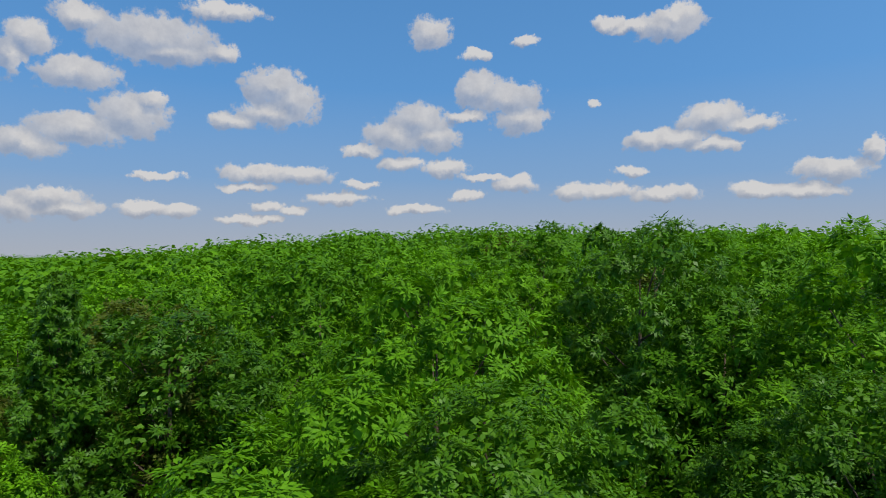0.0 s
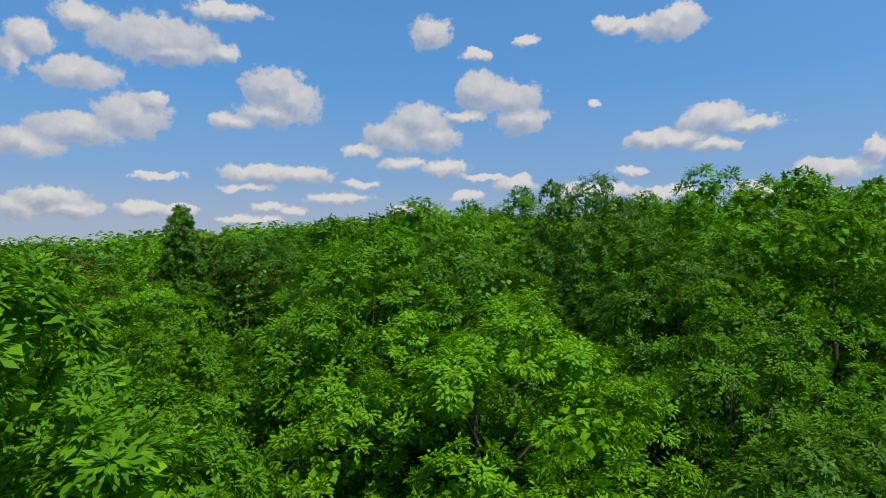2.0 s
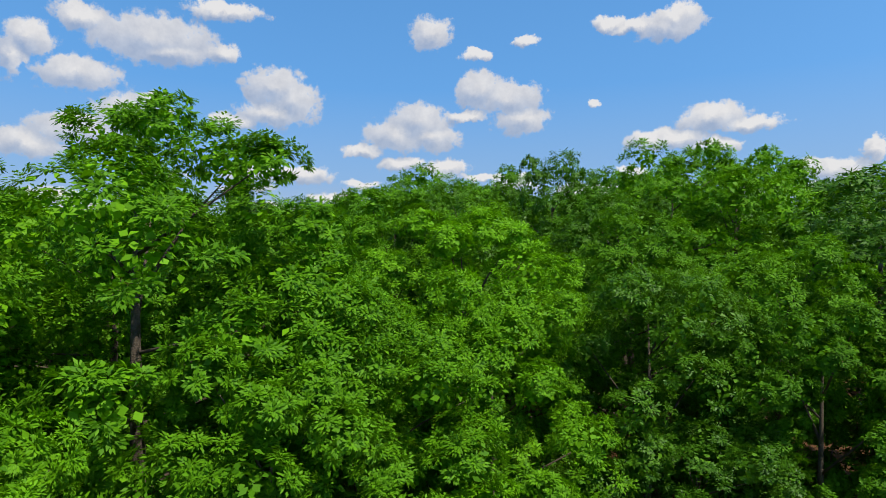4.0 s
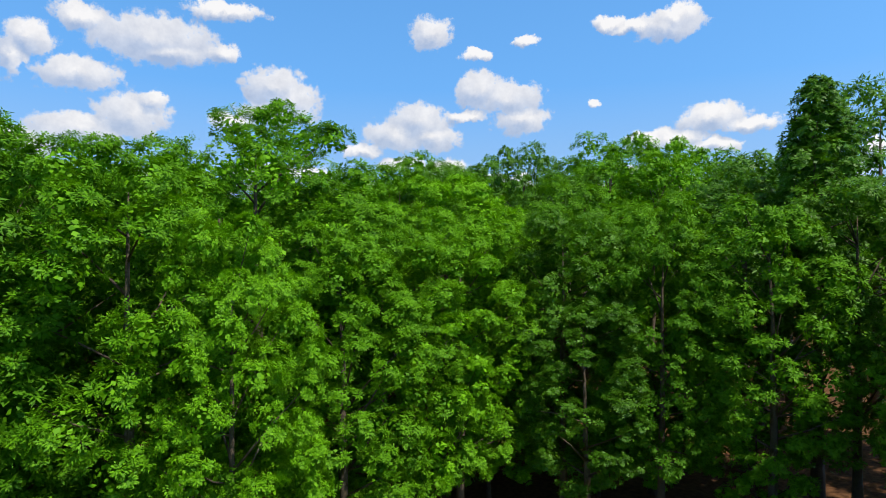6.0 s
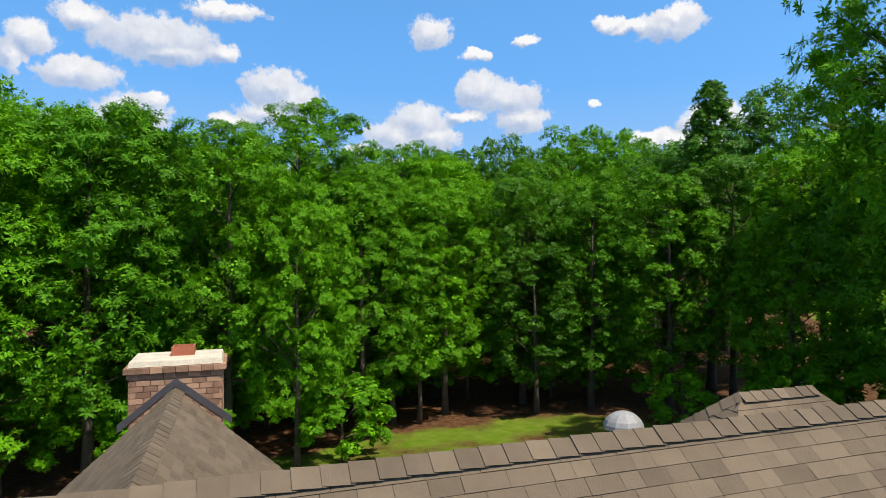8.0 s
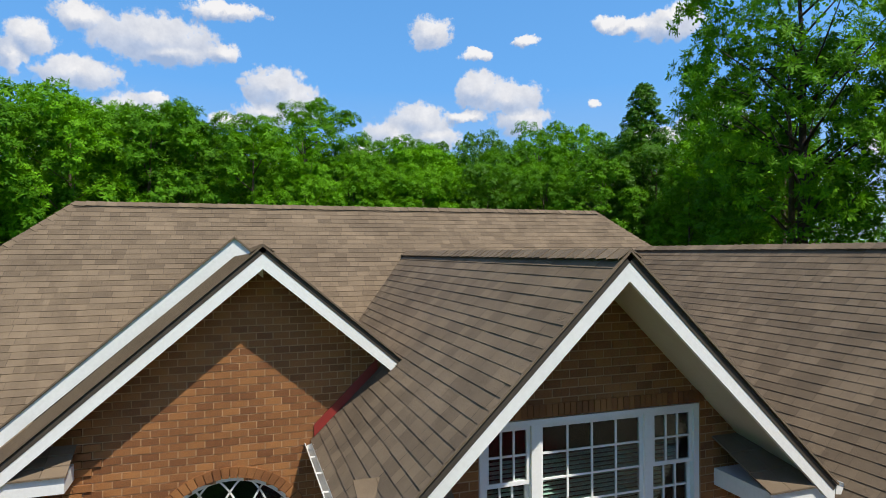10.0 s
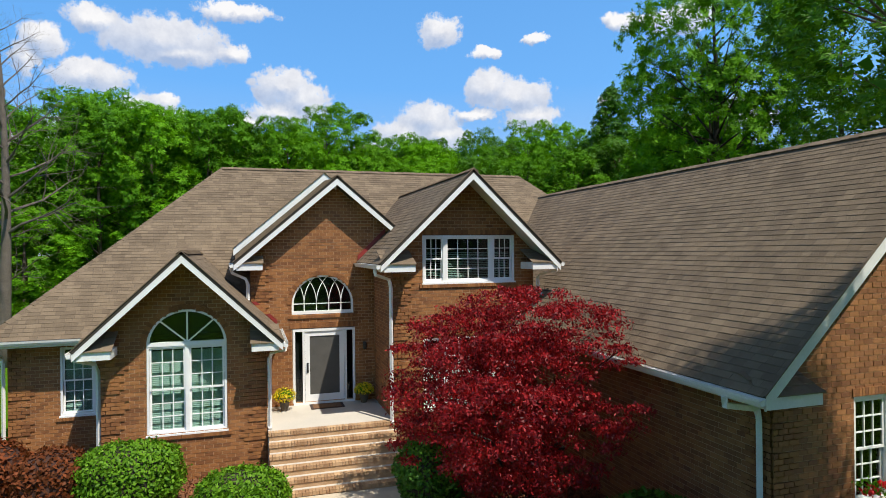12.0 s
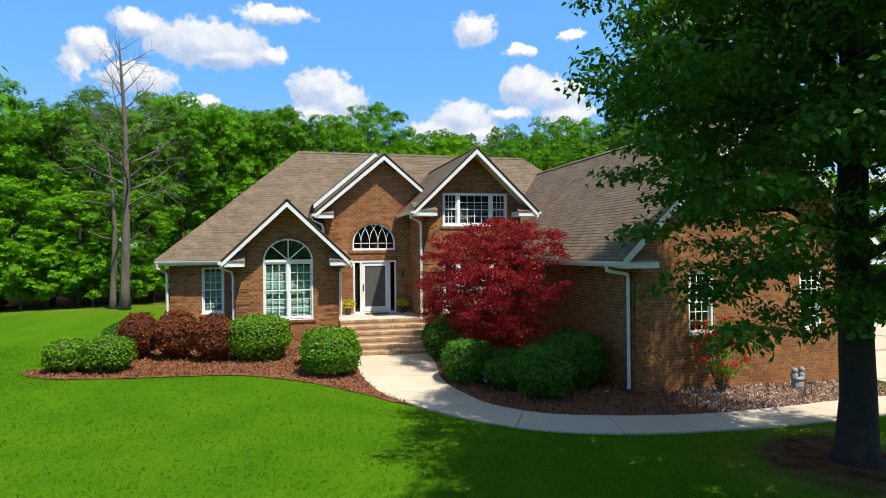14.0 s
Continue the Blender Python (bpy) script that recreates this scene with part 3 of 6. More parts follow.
def roof_plane(pts, seed=1, pieces=None, thick=0.07):
    """A slope of the roof: a deck and overlapping courses of shingles of uneven width. The first two points are the eave."""
    rnd = random.Random(seed)
    pts = [Vector(p) for p in pts]
    u = (pts[1] - pts[0]).normalized()
    n = u.cross(pts[2] - pts[0]).normalized()
    v = n.cross(u)
    flat_ = [((p - pts[0]).dot(u), (p - pts[0]).dot(v)) for p in pts]
    top = max(q[1] for q in flat_)
    deck = part("roof", Geo().prism([p - n * 0.004 for p in pts], -n * thick), DECK, house, "slope of weathered grey-brown asphalt shingles")
    laid, singles = Geo(), []
    at = lambda a, b, h: pts[0] + u * a + v * b + n * h  # noqa: E731
    row, low = 0, -0.02
    while low < top - 0.01:
        high = min(low + EXPOSE, top)
        s0, s1 = cut_at(flat_, max(low, 0.0)), cut_at(flat_, min(high, top - 1e-6))
        if s0 and s1:
            a = min(s0[0], s1[0]) - rnd.uniform(0, 0.3)
            end = max(s0[1], s1[1])
            wave = 0.004 * math.sin(row * 1.7)
            while a < end:
                b = a + rnd.choice((0.18, 0.25, 0.3, 0.36))
                q = [max(a, s0[0]), min(b, s0[1]), min(b, s1[1]), max(a, s1[0])]
                if q[1] - q[0] > 0.01 or q[2] - q[3] > 0.01:
                    q[1], q[2] = max(q[0], q[1]), max(q[2], q[3])
                    lip = 0.011 + rnd.uniform(0, 0.006)
                    if pieces and all(pieces[k] < w < pieces[k + 1] for k, w in ((0, a), (2, low))) and abs(b - a - 0.3) < 0.01 and q[1] - q[0] > 0.29 and q[2] - q[3] > 0.29:
                        singles.append((at(a, low, 0), lip))
                    else:
                        laid.face(at(q[0], low + wave, lip), at(q[1], low + wave, lip), at(q[2], high + 0.01, 0.005), at(q[3], high + 0.01, 0.005))
                        laid.face(at(q[0], low + wave, 0), at(q[1], low + wave, 0), at(q[1], low + wave, lip), at(q[0], low + wave, lip))
                a = b + 0.004
        row, low = row + 1, low + EXPOSE
    tagged(part("shingles", laid, SHINGLE, deck), kind="stuff")
    return deck, singles, (u, v, n)


def ridge_caps(p, q, across, seed=3, half=0.15, drop=0.1):
    """Bent cap shingles that overlap along a ridge or hip."""
    rnd = random.Random(seed)
    p, q = Vector(p), Vector(q)
    d = q - p
    far, d = d.length, d.normalized()
    side_ = Vector(across).normalized()
    side_ = (side_ - d * side_.dot(d)).normalized()
    up = side_.cross(d)
    up = up if up.z > 0 else -up
    g, s = Geo(), 0.0
    while s < far:
        e, h = min(s + 0.2, far), 0.03 + rnd.uniform(0, 0.008)
        a, b = p + d * s, p + d * (e + 0.03)
        for w in (-1, 1):
            g.face(a + up * h, a + side_ * w * half + up * (h - drop), b + side_ * w * half + up * (h - 0.014 - drop), b + up * (h - 0.014))
        g.face(a + up * h, a + side_ * half + up * (h - drop), a + side_ * half + up * (h - drop - 0.016), a + up * (h - 0.016))
        g.face(a + up * h, a - side_ * half + up * (h - drop), a - side_ * half + up * (h - drop - 0.016), a + up * (h - 0.016))
        s += 0.2
    return tagged(part("ridge_cap", g, SHINGLE, house, "bent cap shingles along the ridge"), kind="stuff")


def rake(side, mid, top, left, right, slope, out, deep=0.24, wall_out=0.0, thick=0.045):
    """White rake boards of a gable with the boarded soffit behind them. left, right: where each board ends along the face."""
    for end in (left, right):
        if end is None:
            continue
        way = 1 if end > mid else -1
        low = top - abs(end - mid) * slope
        q = [(mid, top + 0.01), (end, low + 0.01), (end, low - deep), (mid, top - deep * 1.12)]
        g = Geo().hexa([side.p(*c, out) for c in q], [side.p(*c, out + thick) for c in q])
        part("rake_board", g, TRIM, house, "white painted rake board")
        g2 = Geo()
        q2 = [(mid, top + 0.012), (end + way * 0.03, low - 0.004), (end + way * 0.03, low + 0.022), (mid, top + 0.042)]
        g2.hexa([side.p(*c, out + thick) for c in q2], [side.p(*c, out + thick + 0.03) for c in q2])
        part("drip_edge", g2, SHINGLE, house, "brown edge of the starter shingles")
        g3 = Geo()
        a, b = (mid, top - 0.13), (end, low - 0.13)
        g3.hexa([side.p(*a, wall_out), side.p(*a, out), side.p(*b, out), side.p(*b, wall_out)], [side.p(a[0], a[1] + 0.02, wall_out), side.p(a[0], a[1] + 0.02, out), side.p(b[0], b[1] + 0.02, out), side.p(b[0], b[1] + 0.02, wall_out)])
        part("soffit", g3, SOFFIT, house, "cream boarded soffit")


def cornice_return(side, corner, inner, z, out, slope=0.45):
    """The short boxed eave that turns the corner of a gable, with its own small shingled top."""
    a, b = min(corner, inner), max(corner, inner)
    g = side.block(Geo(), a, b, z - 0.2, z, 0.0, out + 0.02)
    part("cornice_return", g, TRIM, house, "white boxed cornice return")
    for k in range(3):
        d0, d1 = (out + 0.06) * (1 - k / 3), (out + 0.06) * (1 - (k + 1) / 3)
        h0, h1 = z + slope * (out + 0.06 - d0) + 0.015, z + slope * (out + 0.06 - d1)
        g = Geo()
        n = max(2, round((b - a + 0.06) / 0.25))
        for i in range(n):
            c, d = a - 0.03 + (b - a + 0.06) * i / n, a - 0.03 + (b - a + 0.06) * (i + 1) / n - 0.005
            g.hexa([side.p(c, h0 - 0.02, d0), side.p(d, h0 - 0.02, d0), side.p(d, h1 - 0.02, d1), side.p(c, h1 - 0.02, d1)], [side.p(c, h0, d0), side.p(d, h0, d0), side.p(d, h1, d1), side.p(c, h1, d1)])
        part("return_shingles", g, SHINGLE, house)


def gutter(p, q, outward, spouts=()):
    """A white trough along an eave, open above, held by straps."""
    p, q, o = Vector(p), Vector(q), Vector(outward).normalized()
    g = Geo()
    prof = [(0.0, 0.0), (0.0, -0.11), (0.08, -0.12), (0.115, -0.05), (0.125, 0.0), (0.115, 0.0), (0.1, -0.05), (0.075, -0.105), (0.012, -0.1), (0.012, 0.0)]
    a = [p + o * x + UP * z for x, z in prof]
    b = [q + o * x + UP * z for x, z in prof]
    n = len(prof)
    g.solid(a + b, [(i, (i + 1) % n, n + (i + 1) % n, n + i) for i in range(n)] + [tuple(range(4)), tuple(range(n, n + 4))])
    d = (q - p)
    for i in range(1, int(d.length / 0.6)):
        c = p + d * (i * 0.6 / d.length)
        w = d.normalized() * 0.012
        g.hexa([c - w - UP * 0.012, c + w - UP * 0.012, c + w + o * 0.12 - UP * 0.012, c - w + o * 0.12 - UP * 0.012], [c - w, c + w, c + w + o * 0.12, c - w + o * 0.12])
    return part("gutter", g, GUTTER, house, "white metal gutter")


def spout(points, wide=0.085):
    """A square white downspout with elbows."""
    g = Geo()
    pts = [Vector(p) for p in points]
    g.tube(pts, [wide * 0.62] * len(pts), 4)
    return part("downspout", g, GUTTER, house, "white metal downspout")


# main roof: long ridge, steep left hip, front slope down to the low eave
RY, RZ, RL, RR = 6.06, 9.21, -3.10, 9.45
EY, EZ, EL = -0.45, 3.64, -8.85
FRONT_END = 15.0
REAR = 12.57
PITCH = (RZ - EZ) / (RY - EY)
CY = EY + 24 * EXPOSE / math.sqrt(1 + PITCH ** 2)
CZ = EZ + (CY - EY) * PITCH
roof_plane([(EL, EY, EZ), (-2.0, EY, EZ), (-2.0, CY + 0.1, CZ + 0.1 * PITCH), (RL, RY, RZ)], 1)
main_front, main_singles, main_axes = roof_plane([(RL, CY, CZ), (FRONT_END - (CY - EY) * (FRONT_END - RR) / (RY - EY), CY, CZ), (RR, RY, RZ), (RL, RY, RZ)], 5, (0.5, 11.5, 1.9, 4.6))
roof_plane([(EL, REAR, EZ), (EL, EY, EZ), (RL, RY, RZ)], 2)
roof_plane([(FRONT_END, EY, EZ), (FRONT_END, REAR, EZ), (RR, RY, RZ)], 3)
roof_plane([(FRONT_END, REAR, EZ), (EL, REAR, EZ), (RL, RY, RZ), (RR, RY, RZ)], 4)
ridge_caps((RL, RY, RZ), (RR, RY, RZ), (0, 1, 0), 1)
ridge_caps((EL, EY, EZ), (RL, RY, RZ), (1, -0.5, 0), 2, 0.13, 0.06)
ridge_caps((FRONT_END, EY, EZ), (RR, RY, RZ), (1, 0.5, 0), 3, 0.13, 0.06)
part("fascia", Geo().box(EL + 0.02, -6.12, EY + 0.02, EY + 0.06, EZ - 0.2, EZ - 0.03), TRIM, house, "white eave board")
part("soffit", Geo().box(EL + 0.04, -5.7, EY + 0.06, 0.2, EZ - 0.2, EZ - 0.17), SOFFIT, house)
gutter((EL, EY + 0.02, EZ - 0.02), (-6.15, EY + 0.02, EZ - 0.02), (0, -1, 0))

# front faces
F_DOOR, F_WIN, F_BAY, F_LEFT = Side(0, 0, (1, 0), (0, -1)), Side(0, -2.63, (1, 0), (0, -1)), Side(0, -2.31, (1, 0), (0, -1)), Side(0, 0.2, (1, 0), (0, -1))
BASE = -0.5

# tall entry gable
wall_door, door_singles = brick_wall(F_DOOR, -2.12, 1.62, 1.0, 8.12, (0.42, 8.16, 0.86), ((-0.92, 1.0, 1.28, 3.54, 9), (-0.93, 0.95, 3.98, 5.18, 4.3)), ((-2.12, 1),), (-2.1, 1.6, 5.4, 7.6), 11)
arch_row(F_DOOR, -0.93, 0.95, 4.3, 5.18, wall_door)
soldier_row(F_DOOR, -1.05, 1.07, 3.86, 3.97, 0.045, wall_door, "sill", 0.02)
soldier_row(F_DOOR, -1.0, 1.08, 3.56, 3.72, 0.03, wall_door, "lintel")
half_round(F_DOOR, -0.93, 0.95, 4.3, 5.18, (), -0.06, 4.03, True)
DX, DS = 0.42, 0.86
DTOP, DEAVE = 8.22, -2.62
roof_plane([(DEAVE, 4.5, DTOP - (DX - DEAVE) * DS), (DEAVE, -0.52, DTOP - (DX - DEAVE) * DS), (DX, -0.52, DTOP), (DX, 5.0, DTOP)], 21)
roof_plane([(2.32, -0.52, DTOP - (2.32 - DX) * DS), (2.32, 4.5, DTOP - (2.32 - DX) * DS), (DX, 5.0, DTOP), (DX, -0.52, DTOP)], 22)
ridge_caps((DX, -0.54, DTOP), (DX, 4.9, DTOP), (1, 0, 0), 4)
rake(F_DOOR, DX, DTOP - 0.02, DEAVE + 0.03, 2.27, DS, 0.47)
cornice_return(F_DOOR, DEAVE + 0.1, -1.78, DTOP - (DX - DEAVE) * DS - 0.03, 0.45)
gutter((DEAVE + 0.02, 1.7, DTOP - (DX - DEAVE) * DS - 0.03), (DEAVE + 0.02, -0.52, DTOP - (DX - DEAVE) * DS - 0.03), (-1, 0, 0))
spout([(-2.68, -0.16, 5.45), (-2.64, -0.16, 5.3), (-2.26, -0.1, 5.12), (-2.2, -0.08, 4.95), (-2.2, -0.08, 4.5), (-2.24, -0.2, 4.42)])
brick_wall(F_DOOR, 1.62, 2.25, 5.3, 7.2, (0.42, 8.07, 0.86), (), (), None, 37)
# the wider roof behind it, whose white edge shows above the entry gable
BX, BTOP = 0.08, 8.33
roof_plane([(-2.62, 4.5, BTOP - (BX + 2.62) * DS), (-2.62, -0.1, BTOP - (BX + 2.62) * DS), (BX, -0.1, BTOP), (BX, 5.1, BTOP)], 23)
roof_plane([(1.0, -0.1, BTOP - 0.92 * DS), (1.0, 4.8, BTOP - 0.92 * DS), (BX, 5.1, BTOP), (BX, -0.1, BTOP)], 24)
rake(Side(0, -0.04, (1, 0), (0, -1)), BX, BTOP - 0.02, -2.6, 0.44, DS, 0.04, 0.2, -0.2)

part("fascia", Geo().prism([(-2.55, -0.26, BTOP - (BX + 2.55) * DS - 0.24), (-2.55, -0.26, DTOP - (DX + 2.55) * DS - 0.05), (0.5, -0.26, DTOP - 0.05), (BX, -0.26, BTOP - 0.24)], (0, 0.03, 0)), SHINGLE, house, "strip of shingles between the two eaves")
brick_wall(Side(-2.12, 0, (0, 1), (-1, 0)), 0.0, 2.2, 3.4, 5.6, None, (), (), None, 36)

# window gable: two storeys
WX, WTOP, WS, WL_, WR = 3.72, 8.13, 0.97, 1.08, 6.40
wall_win, _ = brick_wall(F_WIN, 1.62, 5.9, BASE, 8.0, (WX, 8.07, WS), ((2.48, 5.3, 4.98, 6.34, 99), (2.48, 5.3, 1.42, 3.46, 99)), ((1.62, 1),), None, 12)
soldier_row(F_WIN, 2.39, 5.39, 4.85, 4.96, 0.05, wall_win, "sill", 0.02)
soldier_row(F_WIN, 2.43, 5.35, 6.35, 6.49, 0.025, wall_win, "lintel")
soldier_row(F_WIN, 2.39, 5.39, 1.29, 1.4, 0.05, wall_win, "sill", 0.02)
soldier_row(F_WIN, 2.43, 5.35, 3.47, 3.61, 0.025, wall_win, "lintel")
for z0, z1 in ((4.99, 6.33), (1.43, 3.45)):
    g = Geo()
    for c, d, e, f in ((2.49, 2.56, z0, z1), (5.22, 5.29, z0, z1), (2.56, 5.22, z1 - 0.06, z1), (2.56, 5.22, z0, z0 + 0.06), (3.09, 3.2, z0 + 0.06, z1 - 0.06), (4.53, 4.64, z0 + 0.06, z1 - 0.06)):
        F_WIN.block(g, c, d, e, f, -0.14, 0.0)
    w = part("window", g, VINYL, house, "white triple window with small panes and pale blinds")
    part("sill", F_WIN.block(Geo(), 2.46, 5.32, z0 - 0.045, z0 - 0.002, -0.14, 0.045), VINYL, w)
    mid = (z0 + z1) / 2
    for c, d in ((2.56, 3.09), (4.64, 5.22)):
        sash(F_WIN, c, d, mid - 0.02, z1 - 0.06, 3, 2, -0.03, w)
        sash(F_WIN, c, d, z0 + 0.06, mid + 0.02, 3, 2, -0.075, w)
    sash(F_WIN, 3.2, 4.53, z0 + 0.06, z1 - 0.06, 4, 4, -0.04, w)
    slats = Geo()
    z = z0 + 0.08
    while z < z0 + (z1 - z0) * 0.62:
        slats.hexa([F_WIN.p(2.58, z, -0.2), F_WIN.p(5.2, z, -0.2), F_WIN.p(5.2, z + 0.018, -0.23), F_WIN.p(2.58, z + 0.018, -0.23)], [F_WIN.p(2.58, z + 0.004, -0.2), F_WIN.p(5.2, z + 0.004, -0.2), F_WIN.p(5.2, z + 0.022, -0.23), F_WIN.p(2.58, z + 0.022, -0.23)])
        z += 0.05
    part("blind", slats, BLIND, w, "pale green slatted blind, closed")
    box_room(F_WIN, 2.49, 5.29, z0, z1, w)
W_LEFT = Side(1.62, -2.63, (0, 1), (-1, 0))
brick_wall(W_LEFT, 0.0, 2.6, BASE, 5.7, None, (), (), None, 13)
brick_wall(Side(5.9, -2.63, (0, 1), (1, 0)), 0.0, 3.4, 3.2, 5.8, None, (), (), None, 14)
WEZ = WTOP - (WX - WL_) * WS
roof_plane([(WL_, 4.4, WEZ), (WL_, -3.5, WEZ), (WX, -3.5, WTOP), (WX, 4.9, WTOP)], 25)
roof_plane([(WR, -3.5, WTOP - (WR - WX) * WS), (WR, 4.4, WTOP - (WR - WX) * WS), (WX, 4.9, WTOP), (WX, -3.5, WTOP)], 26)
ridge_caps((WX, -3.52, WTOP), (WX, 4.7, WTOP), (1, 0, 0), 5)
rake(F_WIN, WX, WTOP - 0.02, WL_ + 0.03, WR - 0.03, WS, 0.82)
cornice_return(F_WIN, WL_ + 0.12, 2.06, WEZ - 0.03, 0.8)
cornice_return(F_WIN, WR - 0.12, 5.5, WEZ - 0.03, 0.8)
gutter((WL_ + 0.02, -0.02, WEZ - 0.03), (WL_ + 0.02, -3.5, WEZ - 0.03), (-1, 0, 0))
gutter((WR - 0.02, -3.5, WEZ - 0.03), (WR - 0.02, -1.6, WEZ - 0.03), (1, 0, 0))
spout([(1.01, -3.2, WEZ - 0.15), (1.03, -3.2, WEZ - 0.3), (1.48, -2.8, WEZ - 0.45), (1.54, -2.75, WEZ - 0.65), (1.54, -2.75, 1.25), (1.54, -2.83, 1.2)])
spout([(6.46, -3.1, WEZ - 0.15), (6.44, -3.1, WEZ - 0.28), (6.04, -2.8, WEZ - 0.4), (6.0, -2.75, WEZ - 0.5), (6.0, -2.75, 4.62), (6.12, -2.78, 4.58)])
part("flashing", Geo().prism([(1.1, -0.03, WEZ + 0.04), (1.99, -0.03, WEZ + 0.04 + 0.89 * WS), (1.99, -0.03, WEZ + 0.2 + 0.89 * WS), (1.1, -0.03, WEZ + 0.2)], (0, 0.02, 0)), FLASHING, house, "dark red flashing strip")

# bay gable with the tall arched window
AX, ATOP, AS, AL, AR = -3.72, 5.95, 0.965, -6.11, -1.33
AEZ = ATOP - (AX - AL) * AS
wall_bay, _ = brick_wall(F_BAY, -5.66, -1.74, BASE, 5.8, (AX, 5.88, AS), ((-4.64, -2.73, 1.32, 3.58, 99), (-4.64, -2.73, 3.57, 4.47, 3.57)), ((-5.66, 1), (-1.74 - BRICK_LEN, -1)), None, 15)
arch_row(F_BAY, -4.64, -2.73, 3.57, 4.47, wall_bay)
soldier_row(F_BAY, -4.74, -2.63, 1.19, 1.3, 0.05, wall_bay, "sill", 0.02)
casing(F_BAY, -4.63, -2.74, 1.33, 3.57, ((-4.57, -3.735, 3, 3, 3), (-3.635, -2.8, 3, 3, 3)), -0.03, "tall white double window with small panes and pale blinds", 0.93)
half_round(F_BAY, -4.63, -2.74, 3.6, 4.47, (45, 90, 135), -0.03)
brick_wall(Side(-5.66, -2.31, (0, 1), (-1, 0)), 0.0, 2.5, BASE, 3.5, None, (), (), None, 16)
brick_wall(Side(-1.74, -2.31, (0, 1), (1, 0)), 0.0, 2.3, BASE, 3.5, None, (), (), None, 17)
AF = -3.19   # front edge of its roof
roof_plane([(AL, 0.3, AEZ), (AL, AF, AEZ), (AX, AF, ATOP), (AX, 2.4, ATOP)], 27)
roof_plane([(AR, AF, ATOP - (AR - AX) * AS), (AR, -0.02, ATOP - (AR - AX) * AS), (-2.13, -0.02, ATOP - (-2.13 - AX) * AS), (-2.13, 2.4, ATOP - (-2.13 - AX) * AS), (AX, 2.4, ATOP), (AX, AF, ATOP)], 28)
ridge_caps((AX, AF - 0.02, ATOP), (AX, 2.2, ATOP), (1, 0, 0), 6)
rake(F_BAY, AX, ATOP - 0.02, AL + 0.03, AR - 0.03, AS, 0.83)
cornice_return(F_BAY, AL + 0.12, -5.28, AEZ - 0.03, 0.8)
cornice_return(F_BAY, AR - 0.12, -2.12, AEZ - 0.03, 0.8)
gutter((AR - 0.02, AF, AEZ - 0.03), (AR - 0.02, -0.1, AEZ - 0.03), (1, 0, 0))
gutter((AL + 0.02, -0.6, AEZ - 0.03), (AL + 0.02, AF, AEZ - 0.03), (-1, 0, 0))
spout([(-1.25, -2.8, AEZ - 0.15), (-1.28, -2.8, AEZ - 0.28), (-1.62, -2.45, AEZ - 0.4), (-1.67, -2.38, AEZ - 0.55), (-1.67, -2.38, 1.3), (-1.67, -2.45, 1.25)])
spout([(-6.18, -2.6, AEZ - 0.15), (-6.14, -2.6, AEZ - 0.3), (-5.8, -2.25, AEZ - 0.45), (-5.74, -2.2, AEZ - 0.65), (-5.74, -2.2, 0.12)])
part("flashing", Geo().prism([(-1.36, -0.03, AEZ + 0.06), (-2.11, -0.03, AEZ + 0.06 + 0.75 * AS), (-2.11, -0.03, AEZ + 0.2 + 0.75 * AS), (-1.36, -0.03, AEZ + 0.2)], (0, 0.02, 0)), FLASHING, house, "dark red flashing strip")

# low left wing wall
wall_left, _ = brick_wall(F_LEFT, -8.42, -5.6, BASE, 3.5, None, ((-7.18, -6.29, 1.41, 3.36, 99),), ((-8.42, 1),), None, 18)
soldier_row(F_LEFT, -7.27, -6.2, 1.28, 1.39, 0.05, wall_left, "sill", 0.02)
casing(F_LEFT, -7.17, -6.3, 1.42, 3.35, ((-7.11, -6.36, 3, 3, 3),), -0.03, "white double-hung window with small panes and a pale blind", 0.9)
brick_wall(Side(-8.42, 0.2, (0, 1), (-1, 0)), 0.0, 11.8, BASE, 3.5, None, (), (), None, 19, 3.0)
spout([(-8.76, -0.52, 3.48), (-8.74, -0.5, 3.33), (-8.53, 0.1, 3.12), (-8.5, 0.12, 2.9), (-8.5, 0.12, 0.1)])
part("wall", Geo().box(-8.4, 13.95, 11.8, 12.0, BASE - 2, 3.5), MORTAR, house, "rear wall")
part("wall", Geo().box(13.75, 13.95, 2.6, 11.8, BASE - 2, 3.5), MORTAR, house, "side wall")

# garage wing: long gable towards the drive
GA = 0.0
GO = Vector((9.95, 3.5, 0))
gu, gd = Vector((math.cos(GA), math.sin(GA), 0)), Vector((math.sin(GA), -math.cos(GA), 0))
GW, GE, GLEN, GTOP, GS = 4.0, 4.75, 15.36, 8.22, 0.962


def gp(u, d, z):
    q = GO + gu * u + gd * d
    return Vector((q.x, q.y, z))


gc = gp(0, GLEN - 0.6, 0)
F_GAR = Side(gc.x, gc.y, gu.xy, gd.xy)
GEZ = GTOP - GE * GS
roof_plane([gp(-GE, -4, GEZ), gp(-GE, GLEN, GEZ), gp(0, GLEN, GTOP), gp(0, -1.5, GTOP)], 31)
roof_plane([gp(GE, GLEN, GEZ), gp(GE, -4, GEZ), gp(0, -1.5, GTOP), gp(0, GLEN, GTOP)], 32)
ridge_caps(gp(0, -1.3, GTOP), gp(0, GLEN, GTOP), gu, 7)
rake(F_GAR, 0, GTOP - 0.02, -GE + 0.03, GE - 0.03, GS, 0.56)
cornice_return(F_GAR, -GE + 0.12, -GW + 0.45, GEZ - 0.03, 0.54)
cornice_return(F_GAR, GE - 0.12, GW - 0.45, GEZ - 0.03, 0.54)
